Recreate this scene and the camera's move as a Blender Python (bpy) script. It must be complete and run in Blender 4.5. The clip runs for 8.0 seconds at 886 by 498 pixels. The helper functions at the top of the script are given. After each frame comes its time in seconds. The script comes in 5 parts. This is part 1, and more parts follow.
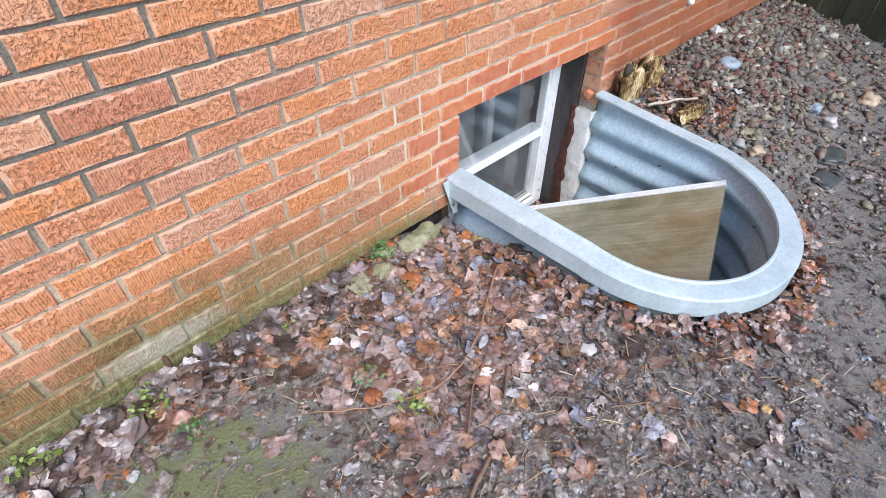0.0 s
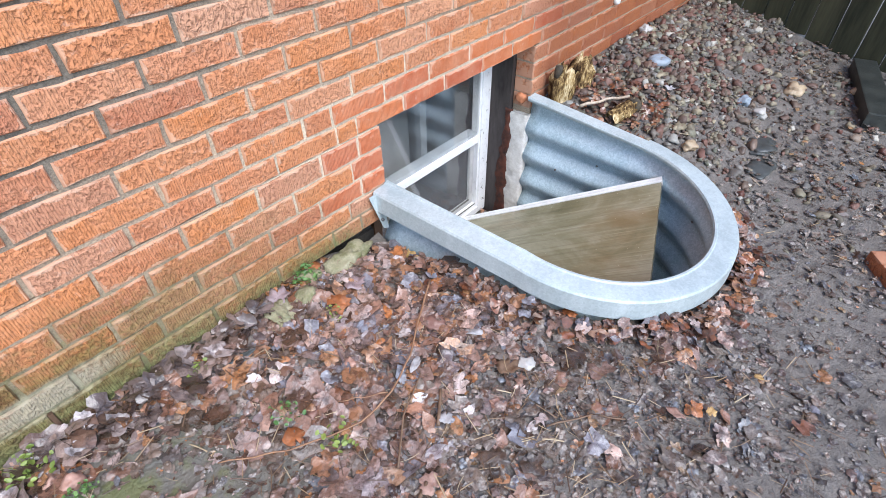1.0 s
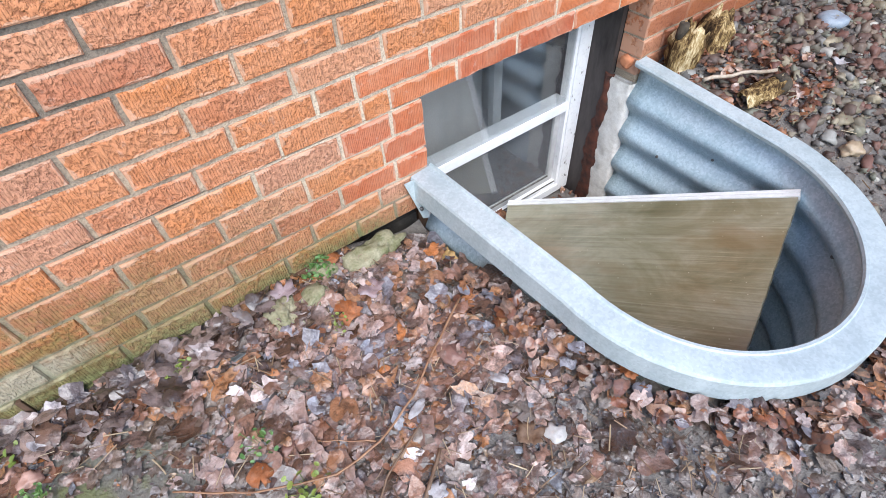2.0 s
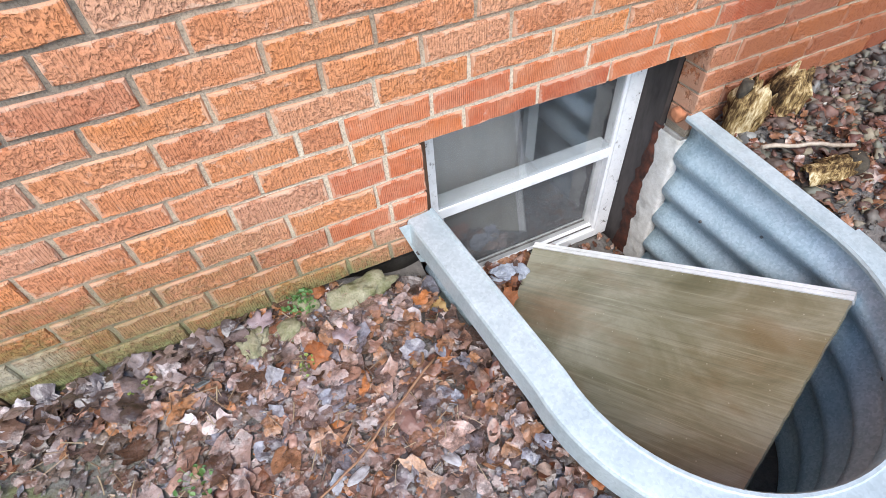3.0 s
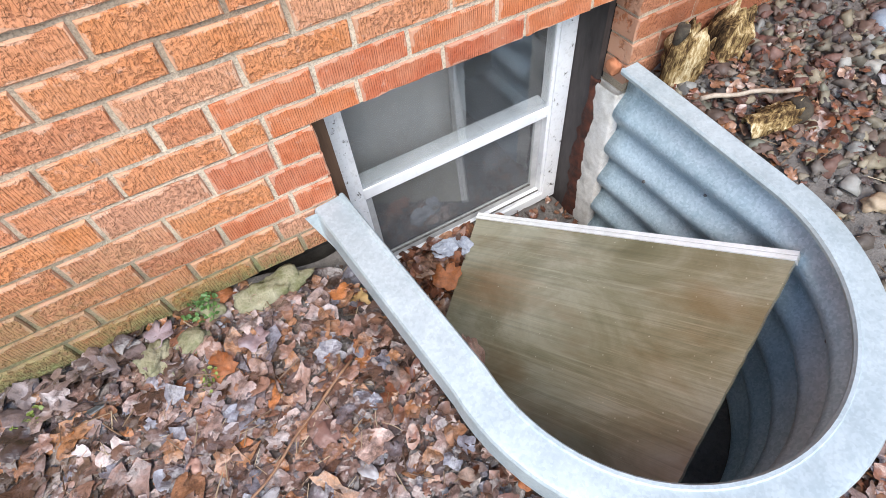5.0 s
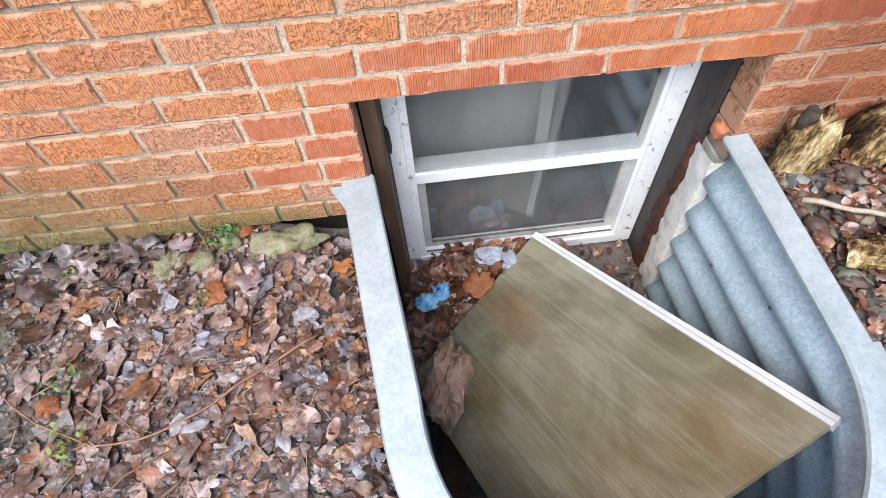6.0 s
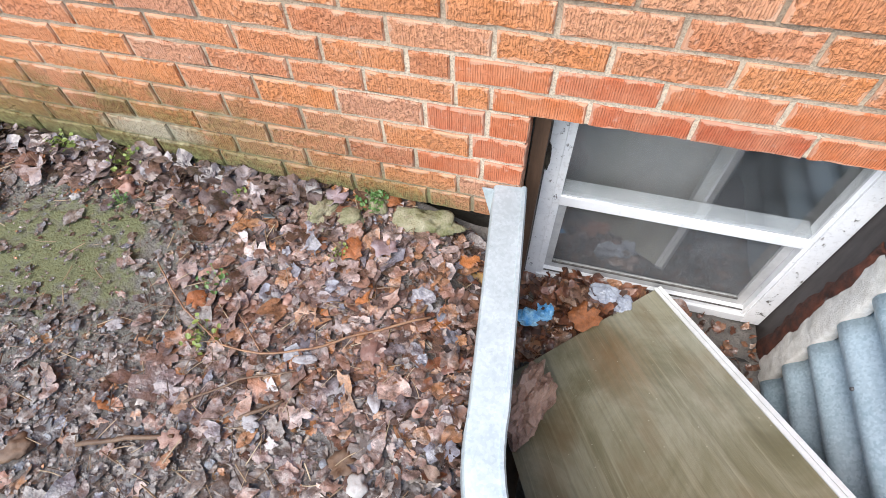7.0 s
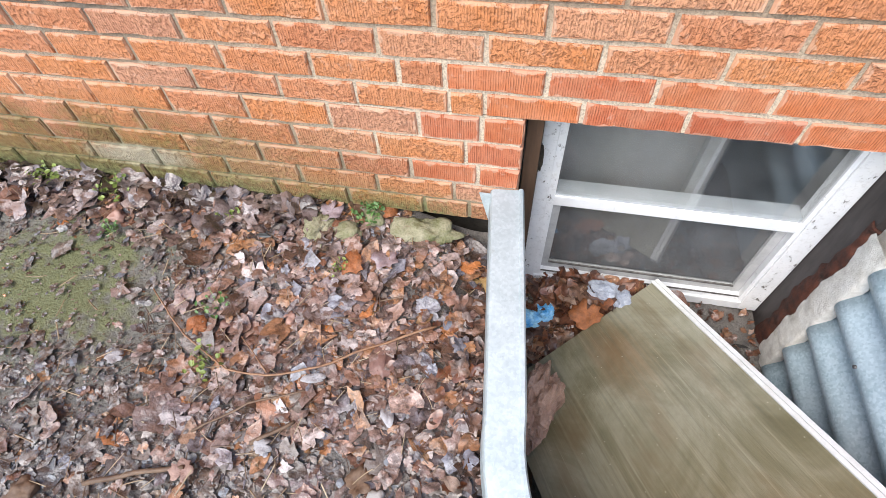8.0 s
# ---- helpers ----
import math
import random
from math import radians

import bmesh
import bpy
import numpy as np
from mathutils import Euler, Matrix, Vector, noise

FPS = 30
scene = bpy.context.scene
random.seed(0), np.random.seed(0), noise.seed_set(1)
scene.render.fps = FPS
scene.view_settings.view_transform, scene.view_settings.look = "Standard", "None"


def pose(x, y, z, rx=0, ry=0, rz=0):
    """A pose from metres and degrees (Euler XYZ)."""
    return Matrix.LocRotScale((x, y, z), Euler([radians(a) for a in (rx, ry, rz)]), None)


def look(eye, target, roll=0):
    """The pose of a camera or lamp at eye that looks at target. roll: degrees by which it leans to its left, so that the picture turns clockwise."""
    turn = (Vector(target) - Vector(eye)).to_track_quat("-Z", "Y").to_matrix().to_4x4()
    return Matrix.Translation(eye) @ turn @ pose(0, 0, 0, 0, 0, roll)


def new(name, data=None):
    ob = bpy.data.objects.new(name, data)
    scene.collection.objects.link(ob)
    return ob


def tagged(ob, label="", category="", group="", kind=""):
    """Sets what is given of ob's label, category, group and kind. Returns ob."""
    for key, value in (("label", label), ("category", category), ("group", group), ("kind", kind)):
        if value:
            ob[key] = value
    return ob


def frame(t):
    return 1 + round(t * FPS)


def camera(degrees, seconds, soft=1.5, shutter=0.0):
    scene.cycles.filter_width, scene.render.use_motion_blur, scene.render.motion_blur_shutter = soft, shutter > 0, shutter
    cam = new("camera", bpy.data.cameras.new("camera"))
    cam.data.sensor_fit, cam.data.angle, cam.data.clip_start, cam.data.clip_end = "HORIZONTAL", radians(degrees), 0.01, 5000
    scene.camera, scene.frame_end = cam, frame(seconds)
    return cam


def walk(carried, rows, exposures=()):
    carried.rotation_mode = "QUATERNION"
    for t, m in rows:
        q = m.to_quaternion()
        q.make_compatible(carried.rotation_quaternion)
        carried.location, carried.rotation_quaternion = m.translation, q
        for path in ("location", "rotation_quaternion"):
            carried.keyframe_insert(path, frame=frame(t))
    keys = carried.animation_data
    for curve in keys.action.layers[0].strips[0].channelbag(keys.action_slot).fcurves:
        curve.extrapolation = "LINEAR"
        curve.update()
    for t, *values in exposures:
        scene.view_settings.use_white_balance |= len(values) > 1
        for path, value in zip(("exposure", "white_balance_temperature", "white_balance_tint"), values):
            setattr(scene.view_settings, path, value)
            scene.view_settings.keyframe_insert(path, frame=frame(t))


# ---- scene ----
cam = camera(82.6, 8.0, soft=0.35)
PATH = [
    (0, (-1.099, -1.055, 1.205), (-0.07, -0.004, -0.15), 0.3),
    (0.5, (-1.002, -1.136, 1.149), (0.107, -0.09, -0.146), -2.3),
    (1, (-0.957, -1.093, 1.151), (0.18, -0.111, -0.169), -0.5),
    (1.2, (-0.926, -1.048, 1.137), (0.188, -0.099, -0.226), 1.4),
    (2.3, (-0.45, -0.933, 1.078), (0.152, 0.231, -0.433), -6.4),
    (2.5, (-0.383, -0.924, 1.073), (0.183, 0.264, -0.434), -5.9),
    (3, (-0.327, -0.918, 1.116), (0.172, 0.321, -0.372), -4.6),
    (3.5, (-0.325, -0.948, 1.126), (0.234, 0.307, -0.328), -7.1),
    (4, (-0.381, -0.949, 1.101), (0.268, 0.289, -0.329), -5.1),
    (4.5, (-0.326, -0.944, 1.056), (0.187, 0.284, -0.437), -9.4),
    (4.7, (-0.249, -0.91, 1.059), (0.29, 0.23, -0.493), -8.7),
    (5.8, (0.122, -0.859, 1.057), (0.293, 0.284, -0.575), -3.6),
    (6, (0.149, -0.865, 1.07), (0.187, 0.29, -0.563), -5.2),
    (6.5, (0.127, -0.86, 1.096), (-0.124, 0.271, -0.535), -5.1),
    (7, (0.069, -0.864, 1.118), (-0.272, 0.246, -0.511), -2.4),
    (7.5, (0.033, -0.866, 1.116), (-0.255, 0.27, -0.504), -2.8),
    (8, (0.03, -0.868, 1.117), (-0.259, 0.276, -0.498), -3.9),
]
# the clip's picture starts cooler and warms a little towards the end
TONE = [(0, 1.26, 6150, 10), (1, 1.28, 6150, 10), (3, 1.24, 6380, 10), (6, 1.26, 6550, 10), (8, 1.29, 6700, 10)]
walk(cam, [(t, look(eye, target, roll)) for t, eye, target, roll in PATH], TONE)

# ---- light: overcast winter day ----
world = bpy.data.worlds.new("overcast_sky")
scene.world = world
world.use_nodes = True
wn = world.node_tree.nodes
sky = wn.new("ShaderNodeTexSky")
sky.sky_type = "NISHITA"
sky.sun_disc = False
sky.sun_elevation = radians(48)
sky.sun_rotation = radians(200)
sky.dust_density = 1.0
sky.ozone_density = 1.0
wn["Background"].inputs["Strength"].default_value = 0.15
world.node_tree.links.new(sky.outputs[0], wn["Background"].inputs["Color"])
sun = new("sun", bpy.data.lights.new("sun", "SUN"))
sun.data.energy = 1.6
sun.data.angle = radians(40)
sun.data.color = (1.0, 0.98, 0.96)
sun.matrix_world = look((-1.4, -4.0, 5.0), (0, 0, 0))


# ---- node helpers ----
def material(name, rough=0.7, metal=0.0, spec=0.5):
    m = bpy.data.materials.new(name)
    m.use_nodes = True
    b = m.node_tree.nodes["Principled BSDF"]
    b.inputs["Roughness"].default_value = rough
    b.inputs["Metallic"].default_value = metal
    b.inputs["Specular IOR Level"].default_value = spec
    return m, b


def put(m, socket, v):
    if isinstance(v, bpy.types.NodeSocket):
        m.node_tree.links.new(v, socket)
    else:
        socket.default_value = v


def place(m, mode="world"):
    if mode == "world":
        return m.node_tree.nodes.new("ShaderNodeNewGeometry").outputs["Position"]
    return m.node_tree.nodes.new("ShaderNodeTexCoord").outputs["Object"]


def stretch(m, vec, scale=(1, 1, 1), shift=(0, 0, 0), turn=(0, 0, 0)):
    n = m.node_tree.nodes.new("ShaderNodeMapping")
    put(m, n.inputs["Vector"], vec)
    n.inputs["Scale"].default_value = scale
    n.inputs["Rotation"].default_value = turn
    put(m, n.inputs["Location"], shift)
    return n.outputs[0]


def noisy(m, vec, scale, detail=4.0, rough=0.55, distort=0.0):
    n = m.node_tree.nodes.new("ShaderNodeTexNoise")
    put(m, n.inputs["Vector"], vec)
    n.inputs["Scale"].default_value = scale
    n.inputs["Detail"].default_value = detail
    n.inputs["Roughness"].default_value = rough
    n.inputs["Distortion"].default_value = distort
    return n.outputs["Fac"]


def cells(m, vec, scale, out="Distance"):
    n = m.node_tree.nodes.new("ShaderNodeTexVoronoi")
    put(m, n.inputs["Vector"], vec)
    n.inputs["Scale"].default_value = scale
    return n.outputs[out]


def waves(m, vec, scale, distort=1.0):
    n = m.node_tree.nodes.new("ShaderNodeTexWave")
    put(m, n.inputs["Vector"], vec)
    n.inputs["Scale"].default_value = scale
    n.inputs["Distortion"].default_value = distort
    n.inputs["Detail"].default_value = 3.0
    n.inputs["Detail Scale"].default_value = 2.0
    return n.outputs["Fac"]


def ramp(m, fac, stops):
    n = m.node_tree.nodes.new("ShaderNodeValToRGB")
    put(m, n.inputs[0], fac)
    e = n.color_ramp.elements
    while len(e) < len(stops):
        e.new(0.5)
    for el, (p, c) in zip(e, stops):
        el.position = p
        el.color = (*c, 1) if not isinstance(c, (int, float)) else (c, c, c, 1)
    return n.outputs[0]


def mix(m, fac, a, b, mode="MIX"):
    n = m.node_tree.nodes.new("ShaderNodeMix")
    n.data_type = "RGBA"
    n.blend_type = mode
    put(m, n.inputs[0], fac)
    put(m, n.inputs[6], a if not isinstance(a, tuple) else (*a, 1))
    put(m, n.inputs[7], b if not isinstance(b, tuple) else (*b, 1))
    return n.outputs[2]


def calc(m, op, a, b=0.0, clamp=False):
    n = m.node_tree.nodes.new("ShaderNodeMath")
    n.operation = op
    n.use_clamp = clamp
    put(m, n.inputs[0], a)
    put(m, n.inputs[1], b)
    return n.outputs[0]


def axes(m, vec):
    n = m.node_tree.nodes.new("ShaderNodeSeparateXYZ")
    put(m, n.inputs[0], vec)
    return n.outputs


def bump(m, b, height, dist=0.003, strength=1.0):
    n = m.node_tree.nodes.new("ShaderNodeBump")
    put(m, n.inputs["Height"], height)
    n.inputs["Distance"].default_value = dist
    n.inputs["Strength"].default_value = strength
    m.node_tree.links.new(n.outputs[0], b.inputs["Normal"])


def chance(m, islands):
    if islands:
        return m.node_tree.nodes.new("ShaderNodeNewGeometry").outputs["Random Per Island"]
    return m.node_tree.nodes.new("ShaderNodeObjectInfo").outputs["Random"]


def spot(m, vec, centre, radius):
    """1 at centre, falling to 0 at the radius (x, y, z), to bound a stain."""
    v = stretch(m, vec, tuple(1 / r for r in radius), tuple(-c / r for c, r in zip(centre, radius)))
    n = m.node_tree.nodes.new("ShaderNodeVectorMath")
    n.operation = "LENGTH"
    m.node_tree.links.new(v, n.inputs[0])
    return calc(m, "SUBTRACT", 1.0, n.outputs["Value"], True)


# ---- materials ----
def moss_on_wall(m, p, base):
    """Green algae and pale lime stains on the lowest courses."""
    z = axes(m, p)[2]
    low = calc(m, "MULTIPLY", calc(m, "SUBTRACT", 0.45, z), 2.5, True)
    big = ramp(m, noisy(m, p, 7.5, 6.0, 0.7), [(0.30, 0.1), (0.66, 1.0)])
    fine = noisy(m, p, 55.0, 4.0, 0.65)
    amount = calc(m, "MULTIPLY", low, calc(m, "ADD", calc(m, "MULTIPLY", big, 1.6), calc(m, "MULTIPLY", fine, 1.3)))
    mask = ramp(m, amount, [(0.38, 0.0), (0.76, 0.48), (1.0, 0.70)])
    left = calc(m, "ADD", calc(m, "MULTIPLY", calc(m, "SUBTRACT", -0.12, axes(m, p)[0]), 1.25, True), 0.0, True)
    mask = calc(m, "MULTIPLY", mask, left)
    green = mix(m, ramp(m, fine, [(0.35, 0.0), (0.65, 1.0)]), (0.034, 0.044, 0.010), (0.165, 0.165, 0.052))
    c = mix(m, mask, base, green)
    # a thick dark green growth along the foot of the wall
    foot = calc(m, "MULTIPLY", calc(m, "SUBTRACT", 0.155, z), 11.0, True)
    growth = calc(m, "MULTIPLY", foot, ramp(m, calc(m, "ADD", calc(m, "MULTIPLY", fine, 0.6), calc(m, "MULTIPLY", big, 0.4)), [(0.30, 0.25), (0.60, 0.88)]))
    growth = calc(m, "MULTIPLY", growth, calc(m, "MULTIPLY", calc(m, "SUBTRACT", 0.0, axes(m, p)[0]), 6.0, True))
    c = mix(m, growth, c, mix(m, ramp(m, fine, [(0.35, 0.0), (0.65, 1.0)]), (0.052, 0.068, 0.022), (0.20, 0.215, 0.085)))
    pale = spot(m, p, (-1.06, 0.0, 0.15), (0.30, 0.5, 0.075))
    pmask = ramp(m, calc(m, "MULTIPLY", pale, calc(m, "ADD", fine, 0.35)), [(0.26, 0.0), (0.60, 0.6)])
    return mix(m, pmask, c, (0.46, 0.43, 0.33))


def brick_material(name, islands, grooved):
    m, b = material(name, 0.82, 0.0, 0.3)
    p = place(m)
    r = chance(m, islands)
    shift = m.node_tree.nodes.new("ShaderNodeCombineXYZ")
    put(m, shift.inputs[0], calc(m, "MULTIPLY", r, 37.0))
    put(m, shift.inputs[2], calc(m, "MULTIPLY", r, 91.0))
    v = stretch(m, p, (1, 1, 1), shift.outputs[0])
    # distance in from the brick's own edges, so that the margins stay smoother and limed
    if islands:
        margin = 1.0
    else:
        gen = axes(m, m.node_tree.nodes.new("ShaderNodeTexCoord").outputs["Generated"])
        ex = calc(m, "MULTIPLY", calc(m, "SUBTRACT", 0.5, calc(m, "ABSOLUTE", calc(m, "SUBTRACT", gen[0], 0.5))), 3.4)
        ez = calc(m, "SUBTRACT", 0.5, calc(m, "ABSOLUTE", calc(m, "SUBTRACT", gen[2], 0.5)))
        margin = calc(m, "ADD", calc(m, "MINIMUM", ex, ez), calc(m, "MULTIPLY", calc(m, "SUBTRACT", noisy(m, v, 26.0, 5.0, 0.6), 0.5), 0.75))
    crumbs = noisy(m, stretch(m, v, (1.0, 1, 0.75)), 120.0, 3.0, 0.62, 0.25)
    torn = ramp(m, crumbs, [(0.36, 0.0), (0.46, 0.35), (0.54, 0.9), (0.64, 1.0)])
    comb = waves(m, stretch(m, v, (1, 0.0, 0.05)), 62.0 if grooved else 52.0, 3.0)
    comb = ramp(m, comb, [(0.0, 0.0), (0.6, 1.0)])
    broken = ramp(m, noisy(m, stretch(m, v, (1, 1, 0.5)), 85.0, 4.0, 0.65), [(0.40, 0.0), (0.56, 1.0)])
    if grooved:
        tone = ramp(m, r, [(0.0, (0.42, 0.095, 0.042)), (0.35, (0.48, 0.12, 0.05)), (0.7, (0.55, 0.155, 0.045)), (1.0, (0.43, 0.145, 0.08))])
        height = mix(m, calc(m, "MULTIPLY", broken, 0.6), comb, torn)
        reach = 0.0022
    else:
        tone = ramp(m, r, [(0.0, (0.50, 0.175, 0.078)), (0.2, (0.56, 0.215, 0.092)), (0.4, (0.60, 0.215, 0.070)), (0.6, (0.53, 0.195, 0.090)), (0.78, (0.60, 0.28, 0.15)), (0.9, (0.42, 0.125, 0.058)), (1.0, (0.58, 0.32, 0.20))])
        zone = ramp(m, noisy(m, v, 11.0, 2.0), [(0.44, 0.0), (0.56, 1.0)])
        height = mix(m, calc(m, "MULTIPLY", zone, 0.34), torn, comb)
        reach = 0.0042
    if not islands:
        height = mix(m, ramp(m, margin, [(-0.02, 0.0), (0.10, 1.0)]), (0.6, 0.6, 0.6), height)
    height = calc(m, "ADD", calc(m, "MULTIPLY", height, 1.0), calc(m, "MULTIPLY", noisy(m, v, 260.0), 0.4))
    cloud = noisy(m, v, 14.0, 5.0, 0.6)
    c = mix(m, ramp(m, cloud, [(0.3, 0.0), (0.75, 1.0)]), tone, mix(m, 0.45, tone, (0.66, 0.36, 0.22)))
    # pits and grooves darkened in the colour, as shade in the recesses
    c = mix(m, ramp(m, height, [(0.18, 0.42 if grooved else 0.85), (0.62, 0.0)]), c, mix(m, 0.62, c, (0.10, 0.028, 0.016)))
    lime = ramp(m, noisy(m, v, 38.0, 6.0, 0.7), [(0.58, 0.0), (0.78, 0.6)])
    c = mix(m, lime, c, (0.64, 0.46, 0.36))
    if not islands:
        edge = ramp(m, calc(m, "SUBTRACT", margin, calc(m, "MULTIPLY", cloud, 0.14)), [(-0.06, 0.35), (0.02, 0.0)])
        c = mix(m, edge, c, (0.58, 0.45, 0.34))
    # the darker, deeper red stretch past the window
    deepened = calc(m, "MULTIPLY", calc(m, "SUBTRACT", axes(m, p)[0], 0.80), 4.0, True)
    c = mix(m, calc(m, "MULTIPLY", deepened, calc(m, "ADD", calc(m, "MULTIPLY", cloud, 0.5), 0.50)), c, mix(m, 0.72, c, (0.19, 0.038, 0.013)))
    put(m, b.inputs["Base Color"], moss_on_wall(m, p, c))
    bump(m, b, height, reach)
    return m


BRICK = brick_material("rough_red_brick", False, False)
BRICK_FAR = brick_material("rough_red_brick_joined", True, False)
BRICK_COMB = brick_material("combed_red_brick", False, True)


def mortar_material():
    m, b = material("mortar", 0.95, 0.0, 0.2)
    p = place(m)
    grain = noisy(m, p, 240.0, 5.0, 0.7)
    patch = ramp(m, noisy(m, p, 2.3, 3.0), [(0.35, (0.34, 0.265, 0.19)), (0.65, (0.60, 0.48, 0.35))])
    old = spot(m, p, (-1.5, 0.0, 0.95), (1.5, 0.5, 0.60))
    patch = mix(m, ramp(m, calc(m, "ADD", old, calc(m, "MULTIPLY", noisy(m, p, 7.0), 0.3)), [(0.2, 0.0), (0.55, 0.9)]), patch, (0.17, 0.155, 0.13))
    fresh = spot(m, p, (0.1, 0.0, 0.38), (0.75, 0.5, 0.30))
    c = mix(m, ramp(m, fresh, [(0.05, 0.0), (0.4, 1.0)]), patch, (0.70, 0.60, 0.46))
    c = mix(m, ramp(m, grain, [(0.40, 0.7), (0.54, 0.0)]), c, mix(m, 0.6, c, (0.06, 0.056, 0.05)))
    put(m, b.inputs["Base Color"], moss_on_wall(m, p, c))
    bump(m, b, calc(m, "ADD", grain, calc(m, "MULTIPLY", noisy(m, p, 40.0), 1.5)), 0.004)
    return m


MORTAR = mortar_material()


def simple(name, a, c, scale=20.0, rough=0.7, metal=0.0, dist=0.002, mode="world", detail=5.0, spec=0.5, squash=(1, 1, 1)):
    """Two-tone mottled surface with grain at two scales."""
    m, b = material(name, rough, metal, spec)
    p = stretch(m, place(m, mode), squash)
    big = noisy(m, p, scale, detail, 0.6)
    fine = noisy(m, p, scale * 9.0, 4.0, 0.65)
    f = calc(m, "ADD", calc(m, "MULTIPLY", big, 0.7), calc(m, "MULTIPLY", fine, 0.3))
    put(m, b.inputs["Base Color"], mix(m, ramp(m, f, [(0.35, 0.0), (0.65, 1.0)]), a, c))
    put(m, b.inputs["Roughness"], calc(m, "ADD", rough - 0.1, calc(m, "MULTIPLY", fine, 0.2)))
    bump(m, b, f, dist)
    return m


def zinc_material(name, a, c, metal, rough, fleck=0.30):
    m, b = material(name, rough, metal)
    p = place(m)
    spangle = cells(m, p, 170.0, "Color")
    grey = axes(m, spangle)[0]
    cloud = noisy(m, p, 7.0, 6.0, 0.65)
    streak = noisy(m, stretch(m, p, (1, 1, 0.15)), 45.0, 4.0)
    f = calc(m, "ADD", calc(m, "MULTIPLY", grey, fleck), calc(m, "ADD", calc(m, "MULTIPLY", cloud, 0.60), calc(m, "MULTIPLY", streak, 0.25)))
    col = mix(m, ramp(m, f, [(0.38, 0.0), (0.78, 1.0)]), a, c)
    dirt = ramp(m, noisy(m, p, 23.0, 8.0, 0.75), [(0.66, 0.0), (0.74, 0.5)])
    put(m, b.inputs["Base Color"], mix(m, dirt, col, (0.16, 0.15, 0.13)))
    put(m, b.inputs["Roughness"], calc(m, "ADD", rough, calc(m, "MULTIPLY", calc(m, "SUBTRACT", cloud, 0.5), 0.35)))
    bump(m, b, calc(m, "ADD", cloud, calc(m, "MULTIPLY", noisy(m, p, 300.0), 0.15)), 0.0015, 0.5)
    return m


ZINC = zinc_material("galvanised_steel", (0.34, 0.455, 0.505), (0.55, 0.66, 0.71), 0.22, 0.40)
ZINC_RIM = zinc_material("weathered_galvanised_rim", (0.37, 0.43, 0.44), (0.58, 0.65, 0.66), 0.2, 0.42, 0.14)


def soil_material():
    m, b = material("wet_soil", 0.6)
    p = place(m)
    big = noisy(m, p, 2.6, 4.0)
    mid = noisy(m, p, 22.0, 6.0, 0.7)
    fine = noisy(m, p, 130.0, 5.0, 0.7)
    bits = cells(m, p, 95.0, "Color")
    c = mix(m, ramp(m, mid, [(0.3, 0.0), (0.7, 1.0)]), (0.090, 0.078, 0.068), (0.270, 0.243, 0.215))
    c = mix(m, calc(m, "MULTIPLY", axes(m, bits)[0], 0.45), c, mix(m, axes(m, bits)[1], (0.055, 0.05, 0.055), (0.23, 0.20, 0.17)))
    c = mix(m, ramp(m, fine, [(0.55, 0.0), (0.75, 0.5)]), c, (0.27, 0.24, 0.20))
    c = mix(m, ramp(m, big, [(0.4, 0.0), (0.65, 0.45)]), c, (0.165, 0.150, 0.135))
    green = spot(m, p, (-1.20, -0.37, 0.0), (0.60, 0.40, 0.6))
    mask = ramp(m, calc(m, "MULTIPLY", calc(m, "ADD", green, 0.25), calc(m, "ADD", mid, calc(m, "MULTIPLY", noisy(m, p, 11.0), 0.9))), [(0.66, 0.0), (0.90, 0.72)])
    mud = ramp(m, green, [(0.0, 0.0), (0.3, 0.8)])
    c = mix(m, mud, c, mix(m, mid, (0.100, 0.094, 0.076), (0.270, 0.256, 0.215)))
    mask = calc(m, "MULTIPLY", mask, ramp(m, green, [(0.0, 0.0), (0.2, 1.0)]))
    c = mix(m, mask, c, mix(m, fine, (0.085, 0.105, 0.024), (0.20, 0.215, 0.06)))
    put(m, b.inputs["Base Color"], c)
    put(m, b.inputs["Roughness"], ramp(m, mid, [(0.3, 0.38), (0.7, 0.72)]))
    bump(m, b, calc(m, "ADD", mid, calc(m, "ADD", calc(m, "MULTIPLY", fine, 0.5), calc(m, "MULTIPLY", axes(m, bits)[0], 0.35))), 0.014)
    return m


SOIL = soil_material()


def island_material(name, stops, rough=0.45, scale=60.0, dist=0.002, islands=True, spread=0.35, spec=0.5, wet=0.0):
    """Many small pieces of one kind, each with its own tone."""
    m, b = material(name, rough, 0.0, spec)
    p = place(m)
    b.inputs["Coat Weight"].default_value = wet
    b.inputs["Coat Roughness"].default_value = 0.16
    tone = ramp(m, chance(m, islands), stops)
    f = noisy(m, p, scale, 5.0, 0.65)
    c = mix(m, calc(m, "MULTIPLY", ramp(m, f, [(0.3, 0.0), (0.7, 1.0)]), spread * 2), tone, mix(m, 0.55, tone, (0.02, 0.014, 0.01)))
    put(m, b.inputs["Base Color"], c)
    if wet > 0.5:
        film = ramp(m, noisy(m, p, 31.0, 8.0, 0.7), [(0.49, 0.0), (0.61, 0.88)])
        c = mix(m, film, c, mix(m, 0.80, c, (0.036, 0.024, 0.018)))
        put(m, b.inputs["Base Color"], c)
    put(m, b.inputs["Roughness"], ramp(m, noisy(m, p, scale * 0.4), [(0.3, max(0.1, rough - 0.15)), (0.7, rough + 0.15)]))
    bump(m, b, f, dist)
    if wet > 0.5:
        m.node_tree.links.new(b.inputs["Normal"].links[0].from_socket, b.inputs["Coat Normal"])
    return m


